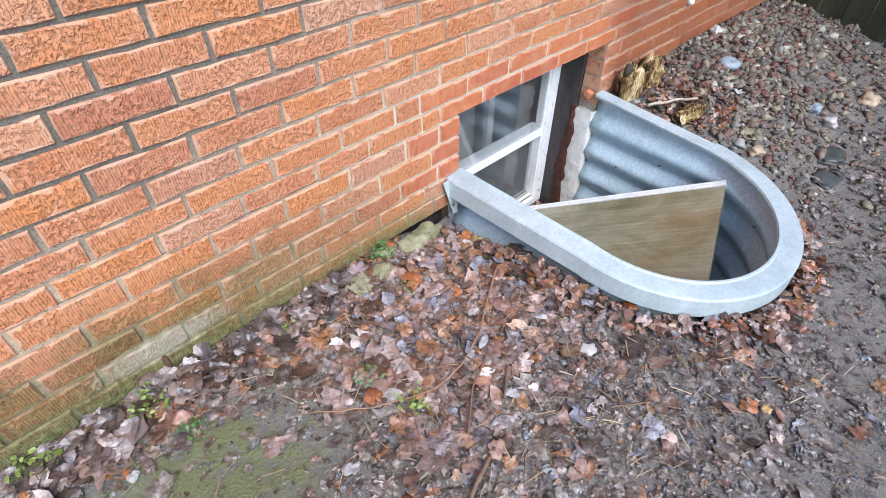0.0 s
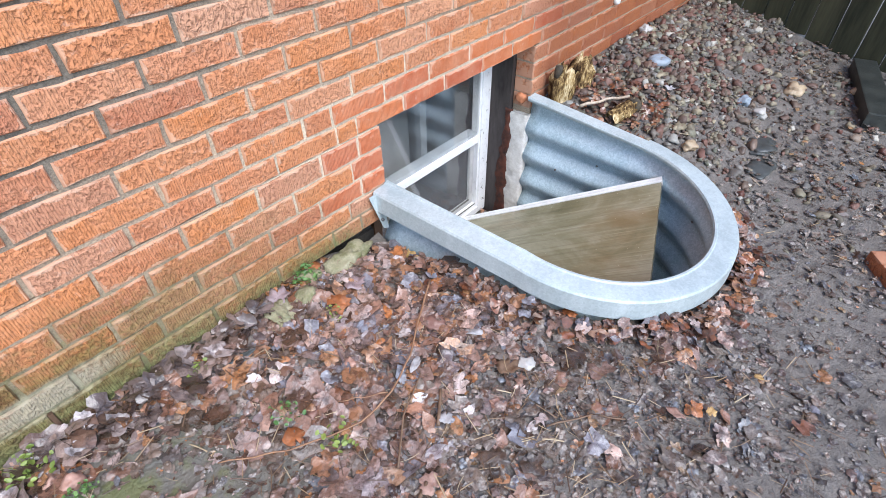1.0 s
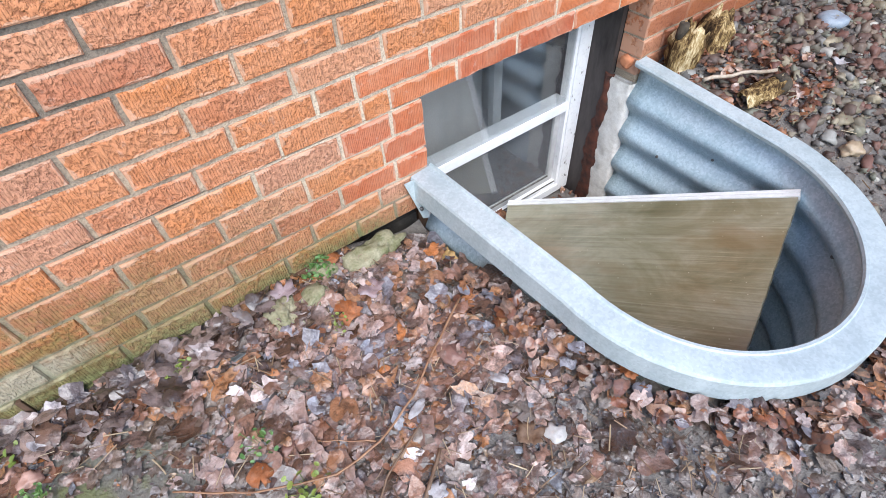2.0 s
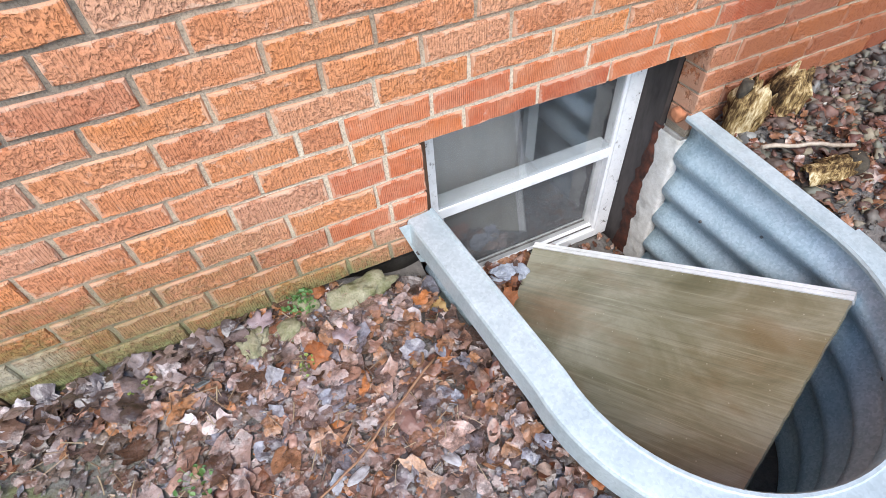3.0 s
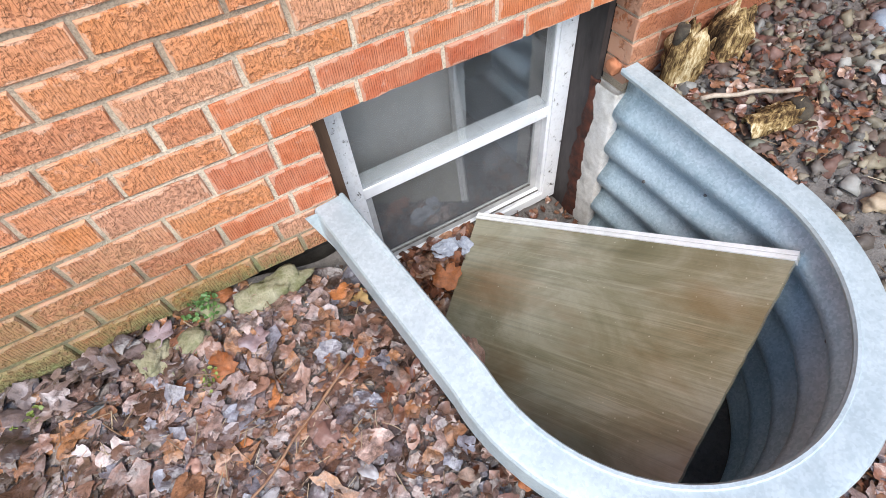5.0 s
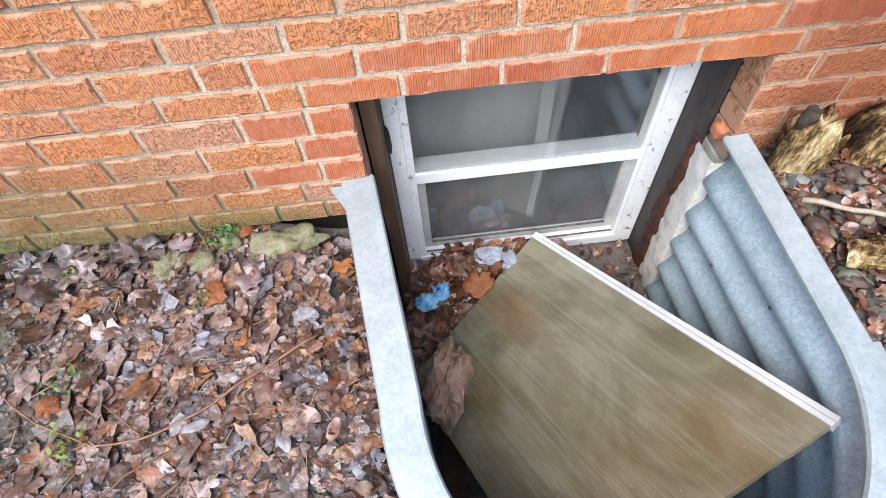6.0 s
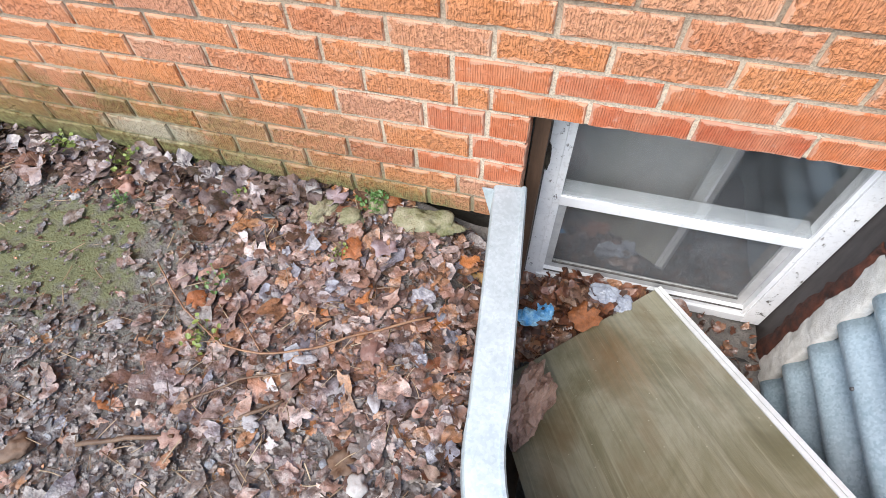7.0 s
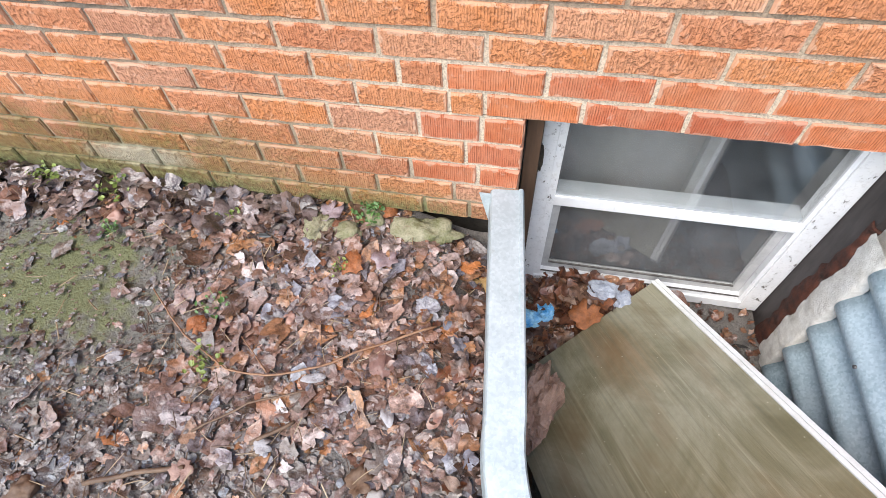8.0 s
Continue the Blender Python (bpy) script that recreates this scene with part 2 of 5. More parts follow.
LEAF = island_material("wet_fallen_leaf", [(0, (0.051, 0.031, 0.023)), (0.10, (0.188, 0.099, 0.065)), (0.20, (0.339, 0.222, 0.182)), (0.30, (0.088, 0.070, 0.072)), (0.40, (0.415, 0.273, 0.214)), (0.50, (0.251, 0.104, 0.055)), (0.58, (0.503, 0.392, 0.357)), (0.66, (0.126, 0.063, 0.039)), (0.74, (0.238, 0.241, 0.280)), (0.82, (0.353, 0.171, 0.092)), (0.90, (0.452, 0.228, 0.110)), (0.95, (0.553, 0.202, 0.065)), (1, (0.653, 0.595, 0.572))], 0.24, 75.0, 0.0040, True, 0.42, 0.5, 1.0)
LEAF_DARK = island_material("dark_matted_leaf", [(0, (0.045, 0.033, 0.024)), (0.14, (0.131, 0.091, 0.066)), (0.28, (0.237, 0.189, 0.152)), (0.38, (0.075, 0.068, 0.066)), (0.5, (0.294, 0.240, 0.198)), (0.6, (0.169, 0.099, 0.061)), (0.7, (0.344, 0.305, 0.271)), (0.8, (0.112, 0.065, 0.042)), (0.88, (0.181, 0.202, 0.231)), (0.95, (0.325, 0.215, 0.119)), (0.985, (0.400, 0.182, 0.066)), (1, (0.475, 0.481, 0.462))], 0.28, 75.0, 0.0040, True, 0.42, 0.5, 0.9)
LEAF_BLUE = island_material("dark_blue_grey_wet_leaf", [(0, (0.057, 0.040, 0.034)), (0.2, (0.161, 0.118, 0.105)), (0.4, (0.090, 0.053, 0.039)), (0.55, (0.266, 0.211, 0.199)), (0.7, (0.153, 0.082, 0.054)), (0.85, (0.346, 0.252, 0.215)), (1, (0.386, 0.330, 0.321))], 0.24, 60.0, 0.0035, True, 0.35, 0.5, 1.0)
STRAW = island_material("straw_and_stems", [(0.0, (0.05, 0.03, 0.02)), (0.4, (0.13, 0.075, 0.045)), (0.7, (0.30, 0.20, 0.11)), (1.0, (0.50, 0.40, 0.26))], 0.5, 70.0)
LEAF_RED = island_material("red_brown_wet_leaf", [(0.0, (0.068, 0.033, 0.022)), (0.25, (0.170, 0.064, 0.036)), (0.5, (0.306, 0.107, 0.044)), (0.7, (0.221, 0.127, 0.092)), (0.88, (0.391, 0.172, 0.072)), (1.0, (0.408, 0.279, 0.208))], 0.35, 90.0, 0.002, True, 0.4, 0.5, 0.8)
PEBBLE = island_material("mixed_wet_pebbles", [(0.0, (0.14, 0.060, 0.046)), (0.10, (0.20, 0.11, 0.085)), (0.20, (0.10, 0.090, 0.076)), (0.30, (0.28, 0.235, 0.155)), (0.38, (0.065, 0.062, 0.058)), (0.46, (0.18, 0.095, 0.072)), (0.55, (0.17, 0.175, 0.135)), (0.64, (0.34, 0.285, 0.195)), (0.72, (0.12, 0.118, 0.112)), (0.80, (0.23, 0.175, 0.13)), (0.88, (0.105, 0.070, 0.056)), (0.95, (0.27, 0.27, 0.25)), (1.0, (0.52, 0.48, 0.41))], 0.62, 45.0, 0.003, True, 0.35, 0.35, 0.08)
ORANGE_LEAF = simple("orange_leaf", (0.44, 0.15, 0.05), (0.20, 0.075, 0.03), 70, 0.4, 0.0, 0.006)
PINK_LEAF = simple("pink_brown_leaf", (0.40, 0.245, 0.19), (0.24, 0.145, 0.115), 45, 0.4, 0.0, 0.006)
PINK_STONE = simple("pink_stone", (0.44, 0.26, 0.20), (0.30, 0.17, 0.13), 30, 0.5)
MAUVE_LEAF = simple("mauve_grey_leaf", (0.36, 0.27, 0.27), (0.20, 0.15, 0.155), 40, 0.28, 0.0, 0.004)
YELLOW_LEAF = simple("yellow_leaf", (0.52, 0.35, 0.15), (0.40, 0.24, 0.09), 30, 0.5, 0.0, 0.006)
WHITE_LEAF = simple("pale_leaf_underside", (0.46, 0.44, 0.44), (0.30, 0.28, 0.28), 60, 0.5, 0.0, 0.006)
GREY_STICK = simple("bleached_stick", (0.50, 0.43, 0.34), (0.27, 0.20, 0.14), 50, 0.7)
PALE_TWIG = simple("pale_twig_bark", (0.36, 0.20, 0.105), (0.18, 0.09, 0.05), 60, 0.5)
TWIG = simple("twig_bark", (0.20, 0.125, 0.075), (0.10, 0.06, 0.038), 60, 0.6)
GREEN = island_material("fresh_green_leaf", [(0.0, (0.045, 0.115, 0.025)), (0.5, (0.085, 0.18, 0.045)), (1.0, (0.15, 0.26, 0.075))], 0.45, 80.0, 0.001, True, 0.15)
GREEN_YELLOW = island_material("yellow_green_leaf", [(0.0, (0.12, 0.17, 0.03)), (1.0, (0.24, 0.30, 0.07))], 0.45, 80.0, 0.001, True, 0.15)
TERRACOTTA = simple("terracotta_lump", (0.48, 0.19, 0.09), (0.36, 0.13, 0.06), 30, 0.85)
MOSSY_STONE = simple("mossy_stone", (0.115, 0.12, 0.036), (0.37, 0.335, 0.225), 17, 0.85, 0.0, 0.014)
RED_STONE = simple("red_stone", (0.15, 0.075, 0.058), (0.25, 0.14, 0.11), 40, 0.5)
DARK_STONE = simple("dark_wet_slate", (0.042, 0.046, 0.044), (0.085, 0.088, 0.085), 24, 0.4)
BLUE_STONE = simple("blue_grey_stone", (0.19, 0.235, 0.28), (0.33, 0.37, 0.42), 30, 0.5)
WHITE_STONE = simple("white_stone", (0.50, 0.48, 0.45), (0.34, 0.32, 0.30), 40, 0.5)
TAN_STONE = simple("tan_stone", (0.42, 0.33, 0.22), (0.30, 0.22, 0.14), 30, 0.5)
CONCRETE = simple("rough_concrete", (0.88, 0.85, 0.79), (0.58, 0.54, 0.47), 30, 0.9, 0.0, 0.008, "world", 8.0)
# near-black: the shade of the gaps is put into this colour
DARK_GAP = simple("gap_shade_foundation", (0.018, 0.016, 0.014), (0.05, 0.045, 0.04), 18, 0.9, 0.0, 0.006)
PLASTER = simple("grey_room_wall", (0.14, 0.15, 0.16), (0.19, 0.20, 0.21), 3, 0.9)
GREY_SHEET = simple("pale_grey_sheet", (0.20, 0.21, 0.22), (0.27, 0.28, 0.29), 5, 0.9)
BUCK = simple("weathered_dark_board", (0.012, 0.008, 0.007), (0.085, 0.072, 0.068), 7, 0.6, 0.0, 0.002, "world", 6.0, 0.4, (1, 1, 0.25))
BUCK_BROWN = simple("dark_brown_wood", (0.055, 0.03, 0.018), (0.13, 0.075, 0.045), 16, 0.65, 0.0, 0.003, "world", 6.0, 0.4, (1, 1, 0.15))
RUST = simple("flaking_rust", (0.014, 0.007, 0.005), (0.120, 0.032, 0.015), 34, 0.8, 0.0, 0.008, "world", 8.0)
FENCE = simple("dark_green_weathered_fence", (0.016, 0.019, 0.010), (0.062, 0.062, 0.034), 8, 0.8, 0.0, 0.004, "world", 6.0, 0.3, (1, 1, 0.12))
BEAM = simple("dark_wet_timber", (0.014, 0.017, 0.015), (0.042, 0.046, 0.040), 10, 0.5, 0.0, 0.004)
BARK = simple("dark_bark", (0.022, 0.018, 0.013), (0.085, 0.066, 0.042), 40, 0.85, 0.0, 0.008)
PLASTIC = simple("dirty_white_plastic", (0.44, 0.47, 0.53), (0.20, 0.22, 0.27), 34, 0.3)
BLUE_FOIL = simple("blue_white_wrapper", (0.015, 0.30, 0.72), (0.42, 0.72, 0.86), 26, 0.3)
PAPER = simple("wet_brown_paper", (0.46, 0.30, 0.225), (0.18, 0.10, 0.070), 18, 0.30, 0.0, 0.010)
STEEL = simple("dull_bolt_steel", (0.20, 0.20, 0.20), (0.10, 0.09, 0.085), 60, 0.5, 0.6)


def rotten_material():
    m, b = material("rotten_pale_wood", 0.95, 0.0, 0.12)
    p = place(m)
    big = noisy(m, stretch(m, p, (1, 1, 0.5)), 13.0, 3.0, 0.55, 0.3)
    fibre = noisy(m, stretch(m, p, (1, 1, 0.16)), 130.0, 5.0, 0.7)
    f = calc(m, "ADD", calc(m, "MULTIPLY", big, 0.60), calc(m, "MULTIPLY", fibre, 0.40))
    # dark blobs paint shaded hollows into the pale wood
    put(m, b.inputs["Base Color"], ramp(m, f, [(0.40, (0.018, 0.012, 0.007)), (0.465, (0.085, 0.050, 0.022)), (0.525, (0.30, 0.205, 0.088)), (0.61, (0.68, 0.57, 0.36))]))
    bump(m, b, f, 0.007)
    return m


ROTTEN = rotten_material()


def paint_material():
    """White vinyl with dirt specks and chips."""
    m, b = material("white_window_paint", 0.42)
    p = place(m)
    f = noisy(m, p, 12.0, 5.0)
    c = mix(m, ramp(m, f, [(0.3, 0.0), (0.7, 1.0)]), (0.70, 0.71, 0.72), (0.82, 0.82, 0.82))
    chips = ramp(m, noisy(m, stretch(m, p, (1, 1, 0.7)), 34.0, 7.0, 0.75), [(0.605, 0.0), (0.64, 1.0)])
    side = ramp(m, calc(m, "ABSOLUTE", calc(m, "SUBTRACT", axes(m, p)[0], 0.475)), [(0.33, 0.12), (0.37, 1.0)])
    chips = calc(m, "MULTIPLY", chips, side)
    c = mix(m, chips, c, (0.10, 0.085, 0.07))
    grime = ramp(m, noisy(m, p, 60.0, 6.0, 0.7), [(0.52, 0.0), (0.72, 0.45)])
    c = mix(m, calc(m, "MULTIPLY", grime, side), c, (0.34, 0.32, 0.29))
    put(m, b.inputs["Base Color"], c)
    bump(m, b, calc(m, "SUBTRACT", f, chips), 0.001)
    return m


PAINT = paint_material()
GREY_TRIM = simple("grey_screen_frame", (0.30, 0.30, 0.30), (0.46, 0.46, 0.45), 18, 0.6)
GAP_LINE = simple("black_gap_line", (0.03, 0.027, 0.024), (0.16, 0.15, 0.14), 60, 0.9)
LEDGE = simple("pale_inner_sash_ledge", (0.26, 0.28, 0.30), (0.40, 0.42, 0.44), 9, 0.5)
# darkened in its colour so that the inner stile looks dim
DIM_TRIM = simple("dimmed_inner_sash", (0.17, 0.18, 0.19), (0.24, 0.25, 0.26), 12, 0.6)
STRIP = simple("white_edge_trim", (0.76, 0.76, 0.75), (0.62, 0.61, 0.58), 25, 0.5)


def board_material():
    m, b = material("weathered_olive_plywood", 0.42)
    b.inputs["Coat Weight"].default_value = 1.0
    b.inputs["Coat Roughness"].default_value = 0.25
    b.inputs["Coat IOR"].default_value = 1.6
    p = place(m, "object")
    long = stretch(m, p, (0.30, 19.0, 9.0))
    f = noisy(m, long, 5.0, 6.0, 0.6, 0.4)
    fine = noisy(m, stretch(m, p, (0.5, 34.0, 20.0)), 8.0, 5.0, 0.7)
    blot = noisy(m, stretch(m, p, (0.7, 1.3, 1)), 4.2, 6.0, 0.65, 0.6)
    # weathered blotches; the palest paint a grey sheen into the wood
    c = ramp(m, blot, [(0.30, (0.118, 0.103, 0.050)), (0.45, (0.195, 0.176, 0.103)), (0.58, (0.275, 0.256, 0.172)), (0.75, (0.39, 0.37, 0.28))])
    c = mix(m, ramp(m, f, [(0.34, 0.45), (0.50, 0.0)]), c, mix(m, 0.6, c, (0.06, 0.052, 0.024)))
    c = mix(m, ramp(m, f, [(0.57, 0.0), (0.72, 0.40)]), c, (0.43, 0.39, 0.27))
    patchy = ramp(m, noisy(m, p, 6.5, 3.0), [(0.48, 0.0), (0.62, 1.0)])
    c = mix(m, calc(m, "MULTIPLY", patchy, ramp(m, fine, [(0.54, 0.0), (0.70, 0.6)])), c, (0.40, 0.34, 0.22))
    brown = ramp(m, noisy(m, stretch(m, p, (0.8, 1.6, 1), (3.0, 1.0, 0.0)), 5.0, 4.0), [(0.50, 0.0), (0.68, 0.5)])
    c = mix(m, brown, c, (0.16, 0.095, 0.032))
    rust = spot(m, p, (-0.30, 0.25, 0.0), (0.28, 0.14, 0.2))
    c = mix(m, ramp(m, calc(m, "MULTIPLY", rust, f), [(0.12, 0.0), (0.45, 0.45)]), c, (0.22, 0.10, 0.03))
    specks = ramp(m, cells(m, p, 34.0), [(0.04, 0.7), (0.09, 0.0)])
    c = mix(m, specks, c, (0.42, 0.38, 0.28))
    put(m, b.inputs["Base Color"], c)
    put(m, b.inputs["Roughness"], ramp(m, blot, [(0.3, 0.30), (0.7, 0.52)]))
    bump(m, b, calc(m, "ADD", f, fine), 0.0015)
    return m


BOARD = board_material()


def glass_material():
    m, b = material("dusty_window_glass", 0.04)
    b.inputs["Transmission Weight"].default_value = 1.0
    b.inputs["IOR"].default_value = 1.75
    b.inputs["Base Color"].default_value = (0.86, 0.89, 0.90, 1)
    dust = m.node_tree.nodes.new("ShaderNodeBsdfDiffuse")
    dust.inputs[0].default_value = (0.55, 0.57, 0.60, 1)
    both = m.node_tree.nodes.new("ShaderNodeMixShader")
    p = place(m)
    put(m, both.inputs[0], ramp(m, noisy(m, p, 6.0, 6.0, 0.6), [(0.3, 0.02), (0.7, 0.07)]))
    m.node_tree.links.new(b.outputs[0], both.inputs[1])
    m.node_tree.links.new(dust.outputs[0], both.inputs[2])
    m.node_tree.links.new(both.outputs[0], m.node_tree.nodes["Material Output"].inputs["Surface"])
    return m


GLASS = glass_material()


def screen_material():
    """Fine dark insect mesh behind the lower glass."""
    m, b = material("dark_insect_mesh", 0.8)
    p = place(m)
    put(m, b.inputs["Base Color"], mix(m, noisy(m, p, 8.0), (0.022, 0.023, 0.026), (0.048, 0.048, 0.052)))
    b.inputs["Alpha"].default_value = 1.0
    return m


MESH = screen_material()


# ---- mesh helpers ----
def part(name, mesh, mat, parent=None, label=""):
    """Links a bmesh or mesh as ONE object under a thing or a part."""
    if isinstance(mesh, bmesh.types.BMesh):
        data = bpy.data.meshes.new(name)
        mesh.to_mesh(data)
        mesh.free()
    else:
        data = mesh
    if mat and not data.materials:
        data.materials.append(mat)
    ob = new(name, data)
    if parent:
        ob.parent = parent
    return tagged(ob, label)


def thing(name, label, category, group="", kind=""):
    ob = new(name)
    ob.empty_display_size = 0.05
    return tagged(ob, label, category, group, kind)


def box(lo, hi, bevel=0.0, bm=None):
    bm = bm or bmesh.new()
    m = Matrix.Translation([(a + b) / 2 for a, b in zip(lo, hi)]) @ Matrix.Diagonal([b - a for a, b in zip(lo, hi)] + [1])
    made = bmesh.ops.create_cube(bm, size=1.0, matrix=m)
    if bevel:
        edges = list({e for v in made["verts"] for e in v.link_edges})
        bmesh.ops.bevel(bm, geom=edges, offset=bevel, segments=2, profile=0.7, affect="EDGES")
    return bm


def grid_mesh(name, rows):
    """A sheet from rows of points."""
    rows = [list(r) for r in rows]
    n = len(rows[0])
    verts = [p for r in rows for p in r]
    faces = [(i * n + j, i * n + j + 1, (i + 1) * n + j + 1, (i + 1) * n + j) for i in range(len(rows) - 1) for j in range(n - 1)]
    data = bpy.data.meshes.new(name)
    data.from_pydata(verts, [], faces)
    return data


def smooth(data):
    data.polygons.foreach_set("use_smooth", [True] * len(data.polygons))
    return data


def tube(path, radii, sides=8, wobble=0.0, seed=0):
    """A tapered round stick along a path, closed at its ends."""
    rng = random.Random(seed)
    bm = bmesh.new()
    rings = []
    pts = [Vector(p) for p in path]
    for i, p in enumerate(pts):
        d = (pts[min(i + 1, len(pts) - 1)] - pts[max(i - 1, 0)]).normalized()
        a = d.orthogonal().normalized()
        b = d.cross(a)
        ring = []
        for k in range(sides):
            w = 2 * math.pi * k / sides
            r = radii[i] * (1 + wobble * rng.uniform(-1, 1))
            ring.append(bm.verts.new(p + a * math.cos(w) * r + b * math.sin(w) * r))
        rings.append(ring)
    for r0, r1 in zip(rings, rings[1:]):
        for k in range(sides):
            f = bm.faces.new((r0[k], r0[(k + 1) % sides], r1[(k + 1) % sides], r1[k]))
            f.smooth = wobble < 0.15
    bm.faces.new(rings[0][::-1])
    bm.faces.new(rings[-1])
    return bm


def rock(size, seed, rough=0.25, level=2):
    bm = bmesh.new()
    bmesh.ops.create_icosphere(bm, subdivisions=level, radius=1.0)
    off = Vector((seed * 3.7, seed * 1.3, seed * 7.1))
    for v in bm.verts:
        k = 1 + rough * noise.noise(v.co * 1.4 + off) + rough * 0.5 * noise.noise(v.co * 3.5 + off)
        v.co = Vector((v.co.x * size[0], v.co.y * size[1], v.co.z * size[2])) * k
    for f in bm.faces:
        f.smooth = True
    return bm


# ---- ground ----
ARC = (0.503, -0.535)
RAD = 0.453


def well_path(offset=0.0):
    """Points (x, y) and outward normals along the U of the window well, wall to wall."""
    pts = []
    for i in range(9):
        f = i / 9
        pts.append((-0.014 + 0.064 * f, -0.535 * f))
    for i in range(41):
        a = math.pi * (1 + i / 40)
        pts.append((ARC[0] + RAD * math.cos(a), ARC[1] + RAD * math.sin(a)))
    for i in range(1, 10):
        f = i / 9
        pts.append((0.956 - 0.026 * f, -0.535 + 0.535 * f))
    out = []
    for i, p in enumerate(pts):
        q, r = pts[max(i - 1, 0)], pts[min(i + 1, len(pts) - 1)]
        d = Vector((r[0] - q[0], r[1] - q[1])).normalized()
        n = Vector((d.y, -d.x))
        out.append((p[0] + n.x * offset, p[1] + n.y * offset, n.x, n.y))
    return out


def rim_z(y):
    return 0.185 + 0.115 * y


def in_well(x, y, grow=0.0):
    if y > -0.535:
        f = y / -0.535
        return -0.014 + 0.064 * f - grow < x < 0.930 + 0.026 * f + grow
    return math.hypot(x - ARC[0], y - ARC[1]) < RAD + grow


def ease(a, b, x):
    t = min(1.0, max(0.0, (x - a) / (b - a)))
    return t * t * (3 - 2 * t)


def ground_z(x, y):
    z = 0.032 + 0.07 * max(y, -1.4)
    z += 0.125 * ease(0.80, 1.15, x) * ease(-1.05, -0.35, y) * (1 - 0.4 * ease(1.6, 3.0, x))
    z += 0.05 * ease(1.0, 2.2, x)
    z -= 0.06 * math.exp(-((x + 0.12) / 0.11) ** 2 - (y / 0.06) ** 2)
    z -= 0.075 * math.exp(-((x + 0.02) / 0.085) ** 2 - ((y + 0.11) / 0.15) ** 2)
    near = ease(8.0, 3.0, abs(x)) * ease(-8.0, -3.0, y)
    z += near * (0.012 * noise.noise(Vector((x * 3.1, y * 3.1, 0.3))) + 0.006 * noise.noise(Vector((x * 11, y * 11, 2.0))) + 0.003 * noise.noise(Vector((x * 33, y * 33, 5.0))))
    return z


def build_ground():
    xs = list(np.arange(-2.4, 3.4, 0.025))
    ys = list(np.arange(-2.4, 0.04, 0.025))
    xs = [-300, -120, -50, -20, -9, -5, -3.2] + xs + [4.2, 6, 10, 20, 50, 120, 300]
    ys = [-300, -120, -50, -20, -9, -5, -3.2] + ys
    data = bpy.data.meshes.new("ground")
    nx = len(xs)
    verts = [(float(x), float(y), ground_z(x, y)) for y in ys for x in xs]
    faces = []
    for j in range(len(ys) - 1):
        for i in range(nx - 1):
            cx, cy = (xs[i] + xs[i + 1]) / 2, (ys[j] + ys[j + 1]) / 2
            if in_well(cx, cy, 0.016) and cy > -1.2:
                continue
            faces.append((j * nx + i, j * nx + i + 1, (j + 1) * nx + i + 1, (j + 1) * nx + i))
    # the far side of the house
    base = len(verts)
    far = (0.04, 12, 40, 120, 300)
    verts += [(float(x), float(y), 0.0) for y in far for x in (-300, -20, 20, 300)]
    for j in range(4):
        for i in range(3):
            if not (i == 1 and j == 0):
                a = base + j * 4 + i
                faces.append((a, a + 1, a + 5, a + 4))
    data.from_pydata(verts, [], faces)
    data.materials.append(SOIL)
    smooth(data)
    return tagged(new("ground", data), "bare wet brown soil with moss, sloping from the house", "ground", kind="structure")


build_ground()

# ---- brick wall ----
BEDS = {-7: -0.09, -6: -0.022, -5: 0.047, -4: 0.115, -3: 0.182, -2: 0.250, -1: 0.324, 0: 0.398, 1: 0.461, 2: 0.526}
TOP = 39
for k in range(3, TOP + 1):
    BEDS[k] = 0.526 + 0.065 * (k - 2)
LEN = 0.2175
OPEN_L, OPEN_R = 0.012, 0.915
WALL_L, WALL_R = -4.0, 4.6


def box_object(name, lo, hi, mat, label, category, bevel=0.0, kind="structure"):
    return tagged(part(name, box(lo, hi, bevel), mat), label, category, kind=kind)


def build_mortar():
    bm = bmesh.new()
    y0, y1 = 0.0070, 0.092
    top = BEDS[TOP]
    for lo, hi in (((WALL_L, y0, -0.05), (-0.42, y1, 0.399)), ((-0.42, y0, 0.050), (OPEN_L - 0.006, y1, 0.399)), ((OPEN_R + 0.006, y0, 0.09), (WALL_R, y1, 0.399)), ((WALL_L, y0, 0.403), (WALL_R, y1, top))):
        box(lo, hi, 0.0, bm)
    return tagged(part("wall_garden_side", bm, MORTAR), "weathered red brick house wall with grey mortar joints", "brick wall", kind="structure")


WALL = build_mortar()
box_object("foundation_wall", (WALL_L, 0.02, -1.3), (-0.42, 0.24, -0.054), DARK_GAP, "dark concrete foundation under the bricks", "foundation")
box_object("foundation_wall", (-0.418, 0.085, -1.3), (OPEN_L - 0.01, 0.24, -0.054), DARK_GAP, "dark foundation with painted shade in the gap beside the well", "foundation")
box_object("foundation_wall", (OPEN_R + 0.004, 0.014, -1.3), (WALL_R, 0.24, 0.086), CONCRETE, "rough pale concrete foundation beside the window", "foundation")
box_object("foundation_wall", (OPEN_L - 0.006, 0.06, -1.3), (OPEN_R, 0.24, -0.54), DARK_GAP, "dark concrete foundation below the window", "foundation")
# unseen walls added behind the brick and window head to block light
box_object("blocking_wall", (WALL_L, 0.096, -0.05), (OPEN_L - 0.012, 0.25, 2.9), DARK_GAP, "unseen backing wall added behind the brick to block light", "wall")
